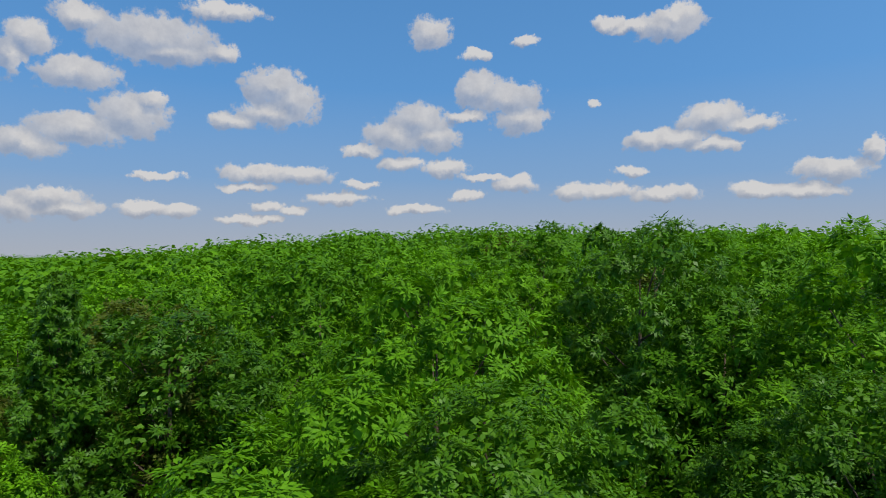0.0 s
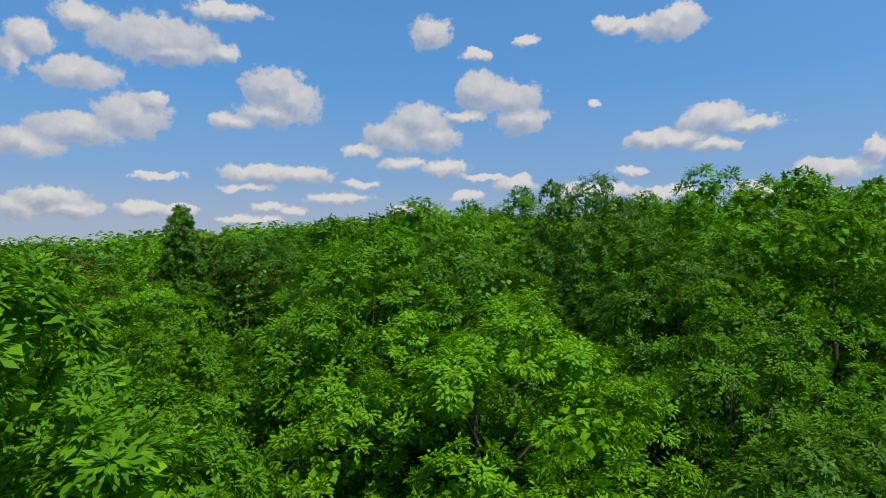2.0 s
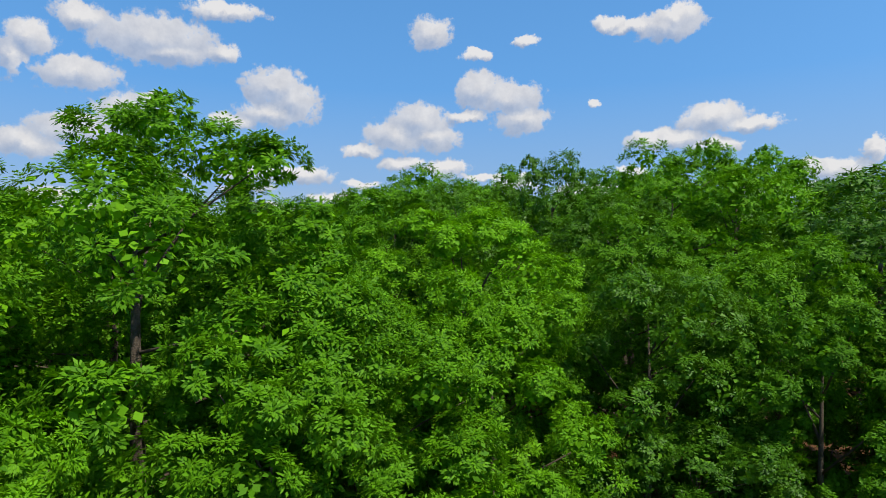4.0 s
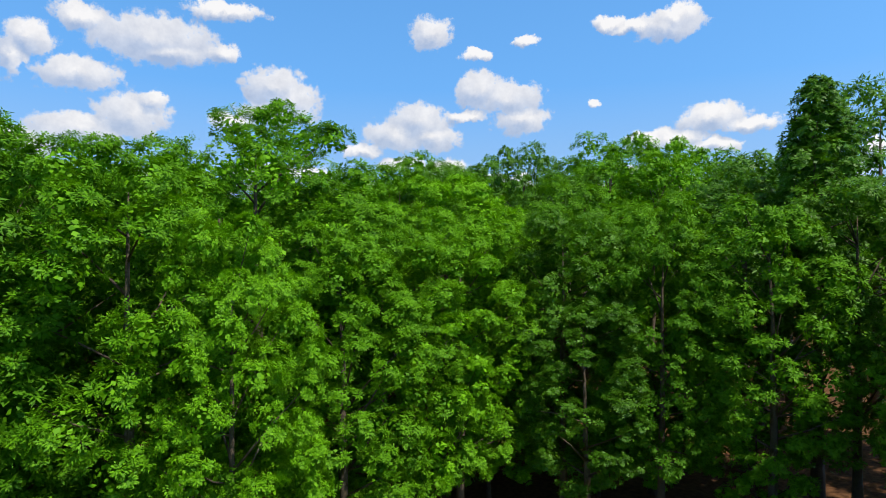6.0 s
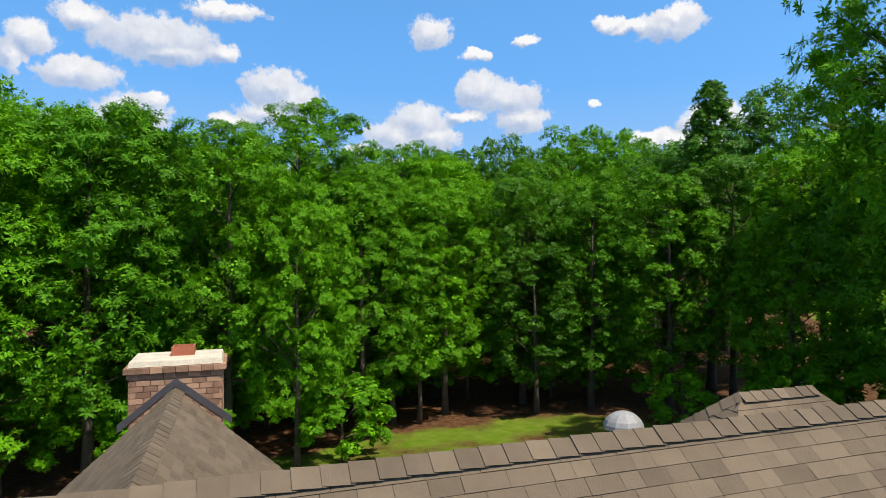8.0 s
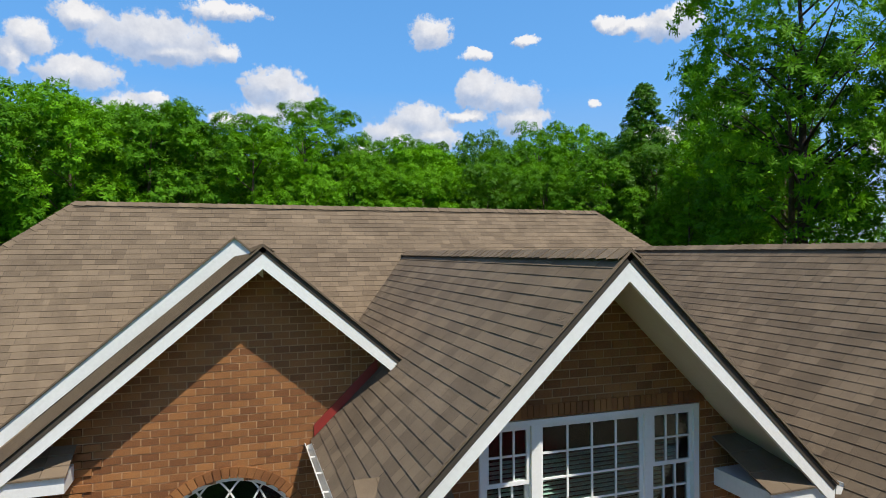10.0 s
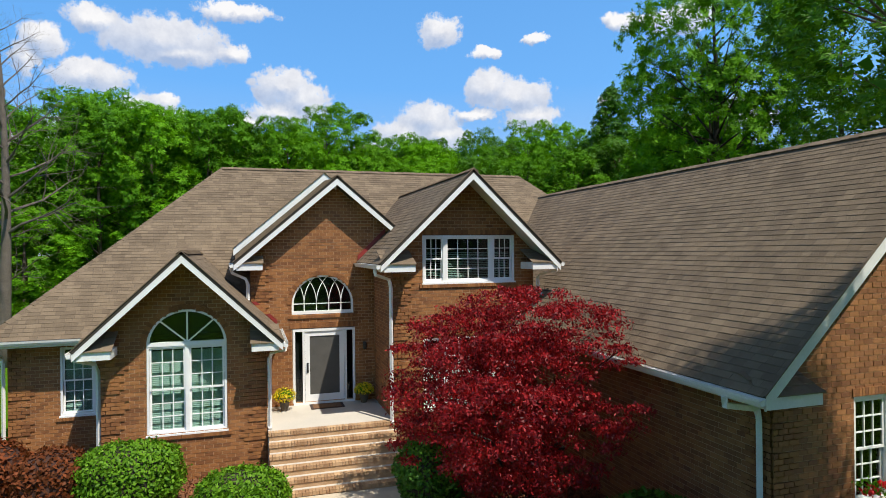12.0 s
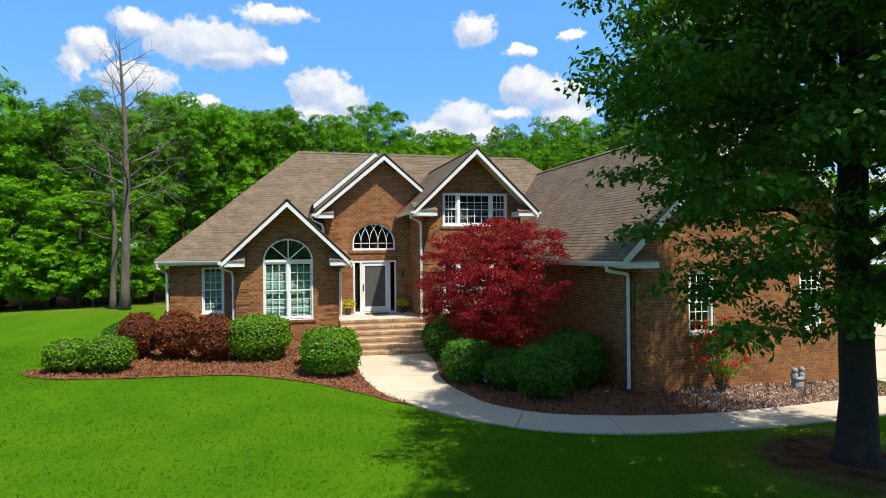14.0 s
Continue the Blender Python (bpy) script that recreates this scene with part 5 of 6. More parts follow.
def rosettes(centres, axes, spans_, per, long, wide, rng, droop=0.35, tri=False):
    """Sprays at the tips of twigs: leaves that radiate from each tip, turn their faces to the light and hang at the ends."""
    k = len(centres)
    c, w, r = np.repeat(centres, per, 0), np.repeat(axes, per, 0), np.repeat(spans_, per)[:, None]
    side_ = unit(np.cross(w, unit(rng.normal(0, 1, (k * per, 3)))))
    tilt = rng.uniform(0.65, 1.75, (k * per, 1))
    d = unit(np.cos(tilt) * w + np.sin(tilt) * side_ - np.array([0, 0, droop]))
    face = unit(np.sin(tilt) * w - np.cos(tilt) * side_ + w * 0.35 + np.array([0, 0, 0.3]) + rng.normal(0, 0.22, (k * per, 3)))
    face = unit(face - d * (face * d).sum(1, keepdims=True))
    s = np.cross(face, d)
    L, W = long * rng.uniform(0.7, 1.3, (k * per, 1)), wide * rng.uniform(0.7, 1.25, (k * per, 1))
    at = c + d * r * rng.uniform(0.05, 0.75, (k * per, 1))
    mid_ = at + d * L * 0.45 + face * L * 0.06
    if tri:
        return np.stack([at + s * W * 0.5, at + d * L - face * L * 0.1, at - s * W * 0.5], 1)
    return np.stack([at, mid_ + s * W / 2, at + d * L - face * L * 0.12, mid_ - s * W / 2], 1)


def make_tree(shape, H, base, radius, lobes, per, long, wide, leaf, bark, seed, label, r0=0.3, limbs=18, sprays=24, airy=0.0, group="", tri=False):
    """A tree at the origin: tapered trunk with limbs, and a crown of rounded boughs, each covered with sprays of separate leaves."""
    rng = np.random.default_rng(seed)
    centres, sizes = crown_lobes(lobes, H, base, radius, rng, shape)
    heart = np.array([0, 0, base + (H - base) * 0.35])
    big, bigger = np.repeat(centres, sprays, 0), np.repeat(sizes, sprays)
    way = unit(rng.normal(0, 1, big.shape) + np.array([0, 0, 0.3]))
    small = big + way * (bigger * rng.uniform(0.55, 1.06, len(big)) ** 0.8)[:, None] * np.array([1, 1, 0.9])
    gap = np.linalg.norm(small[:, None] - centres[None], axis=2) / sizes[None]
    gap[np.arange(len(big)), np.repeat(np.arange(lobes), sprays)] = 9
    keep = ((way * unit(big - heart)).sum(1) > -0.45) & (gap.min(1) > 0.72) & (rng.random(len(big)) > airy)
    small, way, bigger = small[keep], way[keep], bigger[keep]
    axes = unit(way * 0.9 + np.array([0, 0, 0.4]) + rng.normal(0, 0.15, way.shape))
    t = thing("tree", label, "tree", group=group)
    part("trunk", trunk_geo(H, r0, rng, limbs, centres), bark, t, smooth=True)
    deep_, leaf_ = (20, 0.24) if airy else (110, 0.22) if not tri else (70, 0.27)
    at = np.repeat(centres, deep_, 0) + unit(rng.normal(0, 1, (lobes * deep_, 3))) * (np.repeat(sizes, deep_) * rng.uniform(0.15, 0.74, lobes * deep_))[:, None]
    part("inner_crown", quads_mesh("inner_crown", leaves(at, unit(at - np.repeat(centres, deep_, 0) + np.array([0, 0, 0.2])), leaf_, leaf_ * 0.75, rng, 0.3, 0.3)), leaf, t, "dense inner foliage of the boughs")
    part("crown", quads_mesh("crown", rosettes(small, axes, bigger * rng.uniform(0.22, 0.36, len(small)), per, long, wide, rng, 0.35, tri)), leaf, t)
    return t


def lay(x, y, lift_=0.0):
    return float(land(x, y)) + lift_


WOODS = "trees of the woods"
KINDS = {}
TALL = {}


def kind(name, *args, **more):
    """A kind of tree in three finenesses: for those passed closely, for the middle distance and for far off."""
    for tail, few, large in (("", 3.1, 0.6), ("_off", 1.3, 0.9), ("_far", 0.34, 1.6)):
        a = list(args)
        a[5], a[6], a[7] = max(4, int(a[5] * few)), a[6] * large, a[7] * large
        if tail == "_far":
            more["limbs"] = 4
            a[4] = int(a[4] * 0.8)
        more["tri"] = tail != ""
        KINDS[name + tail] = make_tree(*a, **more)
        TALL[name + tail] = args[1]


kind("oak_a", "oak", 22.0, 5.5, 4.9, 66, 30, 0.21, 0.10, LEAF_BRIGHT, BARK, 11, "tall broadleaf tree in bright spring-green leaf", group=WOODS)
kind("oak_b", "oak", 21.0, 5.0, 5.0, 66, 30, 0.21, 0.10, LEAF_MID, BARK, 12, "tall broadleaf tree with a wide mid-green crown", group=WOODS)
kind("oak_c", "round", 23.0, 8.0, 4.5, 60, 30, 0.20, 0.10, LEAF_DEEP, BARK, 13, "tall tree with a dense rounded dark green crown", group=WOODS)
kind("edge_a", "edge", 21.0, 2.2, 4.2, 74, 28, 0.21, 0.10, LEAF_BRIGHT, BARK, 14, "woodland-edge tree leafy almost to the ground", r0=0.24, group=WOODS)
kind("edge_b", "edge", 20.0, 3.0, 4.1, 74, 28, 0.21, 0.10, LEAF_MID, BARK, 15, "woodland-edge tree with low leafy boughs", r0=0.24, group=WOODS)
kind("edge_c", "edge", 20.0, 2.6, 4.2, 74, 28, 0.20, 0.10, LEAF_DEEP, BARK, 19, "dark woodland-edge tree leafy almost to the ground", r0=0.24, group=WOODS)
kind("edge_fine", "edge", 20.0, 2.4, 4.2, 74, 40, 0.18, 0.085, LEAF_BRIGHT, BARK, 26, "slim bright green tree at the edge of the woods", r0=0.22, group=WOODS)
kind("poplar", "poplar", 24.0, 5.0, 4.2, 70, 30, 0.19, 0.095, LEAF_DEEP, BARK, 16, "tall pointed tree with glossy dark leaves", r0=0.26, group=WOODS)
kind("olive", "round", 20.0, 7.0, 4.4, 60, 30, 0.20, 0.10, LEAF_OLIVE, BARK, 17, "broadleaf tree with brownish olive leaves", group=WOODS)
kind("airy", "oak", 24.0, 6.0, 5.8, 96, 46, 0.21, 0.10, LEAF_BRIGHT, DARK_BARK, 18, "tall open-crowned tree with sunlit leaves beside the house", limbs=40, airy=0.05, group=WOODS)
kind("sapling", "round", 12.0, 2.4, 2.7, 34, 30, 0.18, 0.085, LEAF_BRIGHT, BARK, 24, "young tree in vivid yellow-green leaf", r0=0.11, limbs=14, sprays=18, group=WOODS)
kind("under", "round", 6.0, 0.4, 2.6, 26, 26, 0.18, 0.085, LEAF_BRIGHT, BARK, 25, "low leafy understorey tree", r0=0.07, limbs=8, sprays=16, group=WOODS)

placed = []
used = set()


def plant(name, x, y, top=None, wide=1.0, turn=None):
    """One tree of a kind, its foot on the ground and its top at a height."""
    z = lay(x, y)
    s = 1.0 if top is None else (top + 0.2 - z) / TALL[name]
    wide *= 1.12
    turn = (x * 37.7 + y * 91.3) % 360 if turn is None else turn
    m = Matrix.LocRotScale((x, y, z), Euler((0, 0, radians(turn))), (s * wide, s * wide, s))
    placed.append((x, y, 4.4 * s * wide))
    off = abs(x - 0.31 * y)
    if off < 15 and 33 < y < 64:
        pass
    elif (off < 26 and y < 84) or y < 46:
        name += "_off"
    else:
        name += "_far"
    if name in used:
        k = KINDS[name].scale
        return copy_thing(KINDS[name], m @ Matrix.Diagonal((1 / k.x, 1 / k.y, 1 / k.z, 1)))
    used.add(name)
    KINDS[name].matrix_basis = m
    return KINDS[name]


# trees whose tops stand out, from the far woods to the edge of the lawn
plant("oak_a", 5.7, 43.4, 20.9, 1.12)
plant("edge_a", 1.1, 36.2, 17.9)
plant("edge_fine", 4.4, 34.0, 14.9, 0.8)
plant("oak_b", -3.5, 38.0, 18.7)
plant("edge_b", -5.3, 35.1, 18.2)
plant("oak_b", -5.6, 42.2, 19.4)
plant("oak_a", -10.4, 48.9, 21.0)
plant("oak_b", -17.9, 58.4, 24.7, 0.85)
plant("oak_a", -14.9, 65.6, 24.6, 0.85)
plant("oak_b", -6.3, 63.2, 22.5)
plant("edge_b", 8.8, 39.0, 14.9)
plant("oak_a", 8.5, 46.1, 18.0)
plant("edge_a", 11.4, 42.0, 15.9, 1.1)
plant("sapling", 13.15, 41.4, 12.0, 1.0)
plant("edge_a", 15.7, 43.4, 16.0)
plant("oak_a", 17.0, 49.5, 18.7, 1.1)
plant("oak_b", 8.9, 56.7, 18.1)
plant("oak_a", 6.7, 62.9, 19.0)
plant("oak_b", 15.9, 57.0, 20.7, 1.1)
plant("oak_c", 19.7, 56.4, 20.6)
plant("edge_c", 22.2, 44.0, 16.1)
plant("oak_b", 25.5, 49.8, 18.8)
plant("edge_b", 28.4, 44.2, 17.2)
plant("oak_c", 29.4, 56.2, 20.2)
plant("poplar", 36.0, 39.7, 23.7, 1.1)
plant("edge_c", 35.3, 36.7, 17.5)
plant("oak_a", 35.6, 58.8, 24.2, 1.0)
plant("oak_a", 39.2, 57.0, 23.6, 0.95)
plant("oak_c", 32.4, 69.0, 24.8, 0.85)
plant("oak_b", 20.7, 64.4, 22.5)
plant("poplar", 8.1, 71.4, 22.4, 0.75)
plant("oak_c", 12.0, 73.4, 21.0, 1.1)
plant("oak_b", 16.0, 74.5, 19.7)
plant("oak_b", 33.4, 65.7, 21.5)
plant("oak_b", 40.0, 71.8, 24.1)
plant("oak_a", 46.0, 76.7, 24.9)
plant("oak_b", 53.6, 69.5, 24.9)
plant("oak_c", 63.0, 73.8, 25.3)
plant("oak_b", 33.1, 79.8, 24.9)
plant("oak_a", 25.2, 80.2, 23.4)
plant("oak_b", 19.3, 84.1, 23.0)
plant("poplar", 52.1, 50.1, 25.4, 0.9)
plant("oak_c", 57.7, 51.9, 29.1, 0.95)
plant("edge_c", 21.8, 40.9, 11.3, 1.2)
plant("edge_a", 36.5, 30.5, 18.5)
plant("edge_b", 32.6, 29.5, 13.5)
plant("edge_b", 26.0, 40.5, 15.0)
plant("edge_b", 30.5, 37.5, 16.5)
plant("oak_a", 39.5, 27.3, 19.0)
plant("olive", 10.5, 78.3, 21.0)
plant("olive", 42.6, 34.5, 19.8)
plant("airy", 32.0, 19.0, 31.0, 0.82)
plant("oak_c", 29.5, 2.5, 26.0, 1.25)
plant("oak_c", 39.5, 14.3, 25.3)
plant("edge_b", 33.3, 21.2, 21.9)
plant("oak_b", 44.0, 6.0, 27.0, 1.1)
plant("oak_c", 38.5, -4.0, 24.0, 1.1)
plant("oak_a", 49.8, -5.7, 25.2, 1.1)
plant("oak_b", -19.3, 28.9, 17.6)
plant("edge_b", -20.9, 25.1, 15.2, 1.1)
plant("edge_a", -24.1, 24.5, 14.8, 1.1)
plant("oak_a", -15.3, 32.1, 17.9)
plant("edge_b", -12.4, 31.0, 17.1)
plant("edge_a", -9.5, 33.1, 17.7)
plant("oak_b", -26.3, 30.5, 18.1)
plant("edge_a", -30.3, 28.3, 16.9, 1.1)
for x, y, top in ((-18.2, 22.0, 8.5), (-22.8, 20.6, 9.5), (-27.2, 21.2, 9.0), (-31.6, 20.4, 10.5), (-36.0, 21.0, 11.0), (-15.6, 25.2, 9.0)):
    plant("edge_a", x, y, top, 1.5)
plant("edge_a", -1.4, 51.7, 18.5)

CANOPY_X, CANOPY_Y = np.arange(-40, 81, 15), (24, 38, 52, 66, 80, 94, 108)
CANOPY = (   # height of the leafy roof of the woods
    (17.6, 16.0, 14.5, 13.3, 15.7, 17.8, 17.6, 17.9, 18.0),
    (18.0, 18.0, 17.7, 16.6, 17.6, 18.9, 20.0, 20.3, 20.4),
    (19.5, 19.5, 19.3, 18.6, 19.4, 20.9, 21.3, 22.5, 22.8),
    (19.5, 19.5, 19.3, 19.4, 21.0, 22.3, 22.4, 23.0, 22.4),
    (20.0, 20.0, 19.6, 20.4, 22.0, 23.6, 24.3, 23.4, 23.5),
    (20.0, 20.0, 19.8, 21.0, 22.4, 24.3, 24.6, 23.6, 23.4),
    (20.5, 20.5, 20.0, 21.3, 22.6, 24.3, 24.7, 23.6, 23.4),
)


def canopy(x, y):
    return float(np.interp(y, CANOPY_Y, [np.interp(x, CANOPY_X, row) for row in CANOPY]))


# the rest of the woods, no higher than their neighbours
fill = random.Random(77)
y = 24.0
while y < 112:
    x = -42.0
    while x < 100:
        px, py = x + fill.uniform(-2.4, 2.4), y + fill.uniform(-1.9, 1.9)
        pick_, hgt, turn_ = fill.random(), fill.random(), fill.uniform(0, 360)
        x += 8.8
        if not -40 + 0.45 * max(0, py - 45) < px < 46 + 0.6 * max(0, py - 30) or py < forest_edge(px) + 1.0:
            continue
        if any((px - a) ** 2 + (py - b) ** 2 < (0.55 * r + 2.3) ** 2 for a, b, r in placed):
            continue
        top = canopy(px, py) + 0.7 - (5.0 if py < 72 else 3.0) * hgt * hgt
        deep = py - float(forest_edge(px))
        if deep < 7:
            name = ("edge_c", "edge_b")[int(pick_ * 2)] if px > 19 else ("edge_a", "edge_b")[int(pick_ * 2)]
        elif px > 19 and py < 60:
            name = ("edge_c", "oak_b", "oak_c")[int(pick_ * 3)]
        elif deep < 17 and py < 80:
            name = ("edge_a", "edge_b", "oak_a", "oak_b", "oak_c", "oak_a")[int(pick_ * 6)]
        else:
            name = ("oak_a", "oak_b", "oak_a", "oak_c", "oak_b", "olive")[int(pick_ * 6)]
        plant(name, px, py, top, 1.0 + 0.2 * fill.random(), turn_)
    y += 7.0
for x, y in ((-21.9, 22.2), (-26.5, 21.6), (-30.6, 23.4), (-18.6, 22.5), (-17.1, 25.0), (-8.8, 34.7), (-2.6, 34.7), (6.9, 34.7), (31.8, 28.6), (27.2, 32.3), (35.8, 24.0), (-24.0, 20.4), (-19.8, 20.8), (-28.3, 20.8), (-16.4, 27.1), (-13.5, 28.3), (-12.0, 29.9), (-25.8, 23.4), (-22.6, 24.0), (-18.4, 24.1), (-31.3, 21.9), (-34.4, 24.1), (-28.6, 22.8), (-21.1, 20.0), (-17.0, 21.1), (-15.0, 23.2), (-13.9, 25.5), (-37.0, 22.3), (-23.2, 21.6)):
    plant("under", x, y, lay(x, y) + 3.4 + (x * 7 % 5) * 0.5, 1.15)

# dark undergrowth just inside the edge of the woods
for k in range(19):
    x = -9 + k * 3.1
    y = float(forest_edge(x)) + 6.0 + (k * 37 % 11) * 0.4
    plant("under", x, y, lay(x, y) + 5.0 + (k * 13 % 7) * 0.5, 1.1)

for name in KINDS.keys() - used:
    for ob in (*KINDS[name].children, KINDS[name]):
        bpy.data.objects.remove(ob)

# far woods: canopy tops to the horizon
rng = np.random.default_rng(9)
FN, NEAR = 5800, 900
dist = np.concatenate([rng.uniform(84, 190, NEAR), 170 * (2400 / 170) ** (rng.random(FN - NEAR) ** 1.2)])
head = np.radians(rng.uniform(-26, 62, FN))
fx_, fy_ = 8 + dist * np.sin(head), 34 + dist * np.cos(head)
crown_r = rng.uniform(3.2, 5.0, FN) * (1 + dist / 1500)
fz = land(fx_, fy_) + rng.uniform(13.5, 18.5, FN)
q = []
for pick_, per, large in ((slice(0, NEAR), 120, 0.2), (slice(NEAR, FN), 14, 0.3)):
    at, way = clump_points(np.stack([fx_, fy_, fz], 1)[pick_], crown_r[pick_], per, rng, 0.85, 0.8)
    d = leaves(at, way + np.array([0, 0, 0.4]), 1.0, 0.75, rng, 0.2, 0.25)
    q.append(at[:, None] + (d - at[:, None]) * np.repeat(crown_r[pick_], per)[:, None, None] * large)
# unseen ring of foliage added round the front lawn to block low skylight
ring, out_ = np.radians(rng.uniform(75, 318, 700)), rng.uniform(44, 78, 700)
rx_, ry_ = 6 + out_ * np.sin(ring), -14 + out_ * np.cos(ring)
rr_ = rng.uniform(2.8, 4.6, 700)
at, way = clump_points(np.stack([rx_, ry_, land(rx_, ry_) + rng.uniform(2, 17, 700)], 1), rr_, 60, rng, 0.85, 0.7)
q.append(leaves(at, way + np.array([0, 0, 0.4]), 0.75, 0.55, rng, 0.2, 0.25))
q = np.concatenate(q)
tagged(part("far_woods", quads_mesh("far_woods", q), LEAF_MID, None, "unbroken green canopy of distant woods, with an unseen ring that blocks low sky"), kind="stuff", category="woods")

# dead tree and its slender neighbour at the corner of the lawn
def limb(g, a, d, length, r, rng, level):
    pts, radii, p = [Vector(a)], [r], Vector(a)
    d = Vector(d).normalized()
    n = 5
    for i in range(n):
        d = (d + Vector(rng.normal(0, 0.13, 3)) + Vector((0, 0, 0.05))).normalized()
        p = p + d * length / n
        pts.append(p.copy())
        radii.append(r * (1 - 0.85 * (i + 1) / n))
        if level and i > 0:
            for _ in range(2 if level > 1 else 1):
                side_ = Vector(rng.normal(0, 1, 3)).cross(d).normalized()
                limb(g, p, d * 0.75 + side_ * 0.8, length * rng.uniform(0.35, 0.6), radii[-1] * 0.6, rng, level - 1)
    g.tube(pts, radii, 5 if r < 0.06 else 7)


def bare_tree(x, y, H, r, seed, branches, label):
    rng = np.random.default_rng(seed)
    t = thing("dead_tree", label, "dead tree", (x, y, lay(x, y)))
    g = Geo()
    pts, radii, p = [], [], Vector((0, 0, -0.2))
    for i in range(12):
        f = i / 11
        pts.append((0.35 * math.sin(f * 4) * f, 0.2 * math.cos(f * 5) * f, f * H - 0.2))
        radii.append(r * (1.25 if i == 0 else 1) * (1 - f) ** 0.75 + 0.015)
    g.tube(pts, radii, 9)
    part("trunk", g, GREY_BARK, t, smooth=True)
    for k in range(branches):
        f = 0.38 + 0.58 * k / branches
        i = min(int(f * 11), 10)
        ang = k * 2.4 + rng.uniform(-0.5, 0.5)
        b = Geo()
        limb(b, Vector(pts[i]).lerp(Vector(pts[i + 1]), f * 11 - i), (math.cos(ang), math.sin(ang), 0.25 + 1.1 * (f - 0.3)), (1 - f) * H * 0.34 + 1.5, r * 0.34 * (1.25 - f), rng, 2)
        part("branch", b, GREY_BARK, t)
    return t


bare_tree(-14.07, 17.29, 18.4, 0.30, 3, 30, "tall dead tree with bare grey branches at the lawn's edge")
bare_tree(-15.06, 18.35, 11.0, 0.22, 8, 9, "slender dead trunk beside the taller one")

# ---- planting by the house ----
def bush(x, y, rx, ry, h, leaf, core_mat, n, long, seed, label, name="shrub", power=2.6, low=0.04, loose=0.05, group="clipped shrubs"):
    """A clipped shrub: a solid core, coloured dark for the shaded twigs inside, closely covered with small leaves."""
    rng = np.random.default_rng(seed)
    t = thing(name, label, "shrub", (x, y, lay(x, y)), group)
    way = unit(rng.normal(0, 1, (n, 3)))
    r = (np.abs(way) ** power).sum(1) ** (-1 / power)
    wobble = 1 + 0.05 * np.sin(way[:, 0] * 5 + seed) * np.sin(way[:, 1] * 6) + 0.04 * np.sin(way[:, 2] * 9 + seed)
    r = r * wobble * (1 - loose * rng.random(n) * 3) * (1 + 0.03 * rng.normal(0, 1, n))
    p = way * r[:, None] * np.array([rx, ry, h / 2]) + np.array([0, 0, h / 2 + low])
    p[:, 2] = np.maximum(p[:, 2], 0.03)
    part("leaves", quads_mesh("leaves", leaves(p - way * long * 0.4, way, long, long * 0.6, rng, 0.1)), leaf, t)
    # smooth closed shell whose dark colour stands for the shaded inside
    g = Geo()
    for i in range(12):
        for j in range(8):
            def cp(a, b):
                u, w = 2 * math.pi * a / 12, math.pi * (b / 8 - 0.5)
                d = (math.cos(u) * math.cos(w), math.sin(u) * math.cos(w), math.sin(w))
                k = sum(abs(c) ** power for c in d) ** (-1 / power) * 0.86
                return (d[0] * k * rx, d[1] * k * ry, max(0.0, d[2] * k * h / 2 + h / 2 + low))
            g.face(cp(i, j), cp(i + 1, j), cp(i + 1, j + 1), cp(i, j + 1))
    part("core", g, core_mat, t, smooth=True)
    for k in range(5):
        a = k * 1.26 + seed
        part("stem", Geo().tube([(0.06 * math.cos(a), 0.06 * math.sin(a), -0.05), (rx * 0.4 * math.cos(a), ry * 0.4 * math.sin(a), h * 0.5)], [0.022, 0.012], 5), DARK_BARK, t)
    return t


BOXY = "rounded clipped boxwood in the mulch bed"
bush(-2.4, -7.14, 0.95, 0.86, 1.32, LEAF_BOX, SHADE_CORE, 9500, 0.095, 1, BOXY + " beside the walk", power=2.45)
bush(-2.35, -5.77, 0.98, 0.86, 1.3, LEAF_BOX, SHADE_CORE, 8500, 0.095, 2, BOXY + " near the steps", power=2.45)
bush(-4.72, -4.26, 1.12, 0.95, 1.62, LEAF_BOX, SHADE_CORE, 11500, 0.095, 3, "large rounded clipped boxwood under the arched window", power=2.6)
for k, (x, y, r, h) in enumerate(((-6.19, -4.24, 0.74, 1.6), (-7.55, -3.56, 0.76, 1.66), (-8.89, -3.06, 0.72, 1.55))):
    bush(x, y, r, r, h, LEAF_BARB, BARB_SHADE_CORE, 8500, 0.11, 10 + k, "red-brown barberry shrub with loose upright twigs", "barberry", 2.4, 0.1, 0.12, "barberries in a row")
bush(-9.28, -5.42, 0.78, 0.74, 1.14, LEAF_BOX, SHADE_CORE, 7000, 0.095, 4, "low clipped green shrub at the end of the bed")
bush(-10.49, -5.16, 0.72, 0.7, 1.02, LEAF_BOX, SHADE_CORE, 6500, 0.095, 5, "low clipped green shrub at the end of the bed")
bush(-9.86, 0.25, 1.1, 0.9, 1.0, LEAF_BOXDARK, SHADE_CORE, 6000, 0.1, 6, "spreading dark green shrub at the corner of the house", power=2.0)
bush(1.83, -5.65, 0.86, 0.8, 1.6, LEAF_BOXDARK, SHADE_CORE, 8000, 0.1, 7, "rounded dark green holly beside the steps")
bush(1.69, -8.77, 0.84, 0.8, 1.3, LEAF_BOXDARK, SHADE_CORE, 8000, 0.1, 8, "rounded dark green holly beside the walk")
bush(2.49, -9.79, 0.62, 0.6, 0.92, LEAF_BOXDARK, SHADE_CORE, 6000, 0.095, 9, "small rounded green shrub beside the walk")
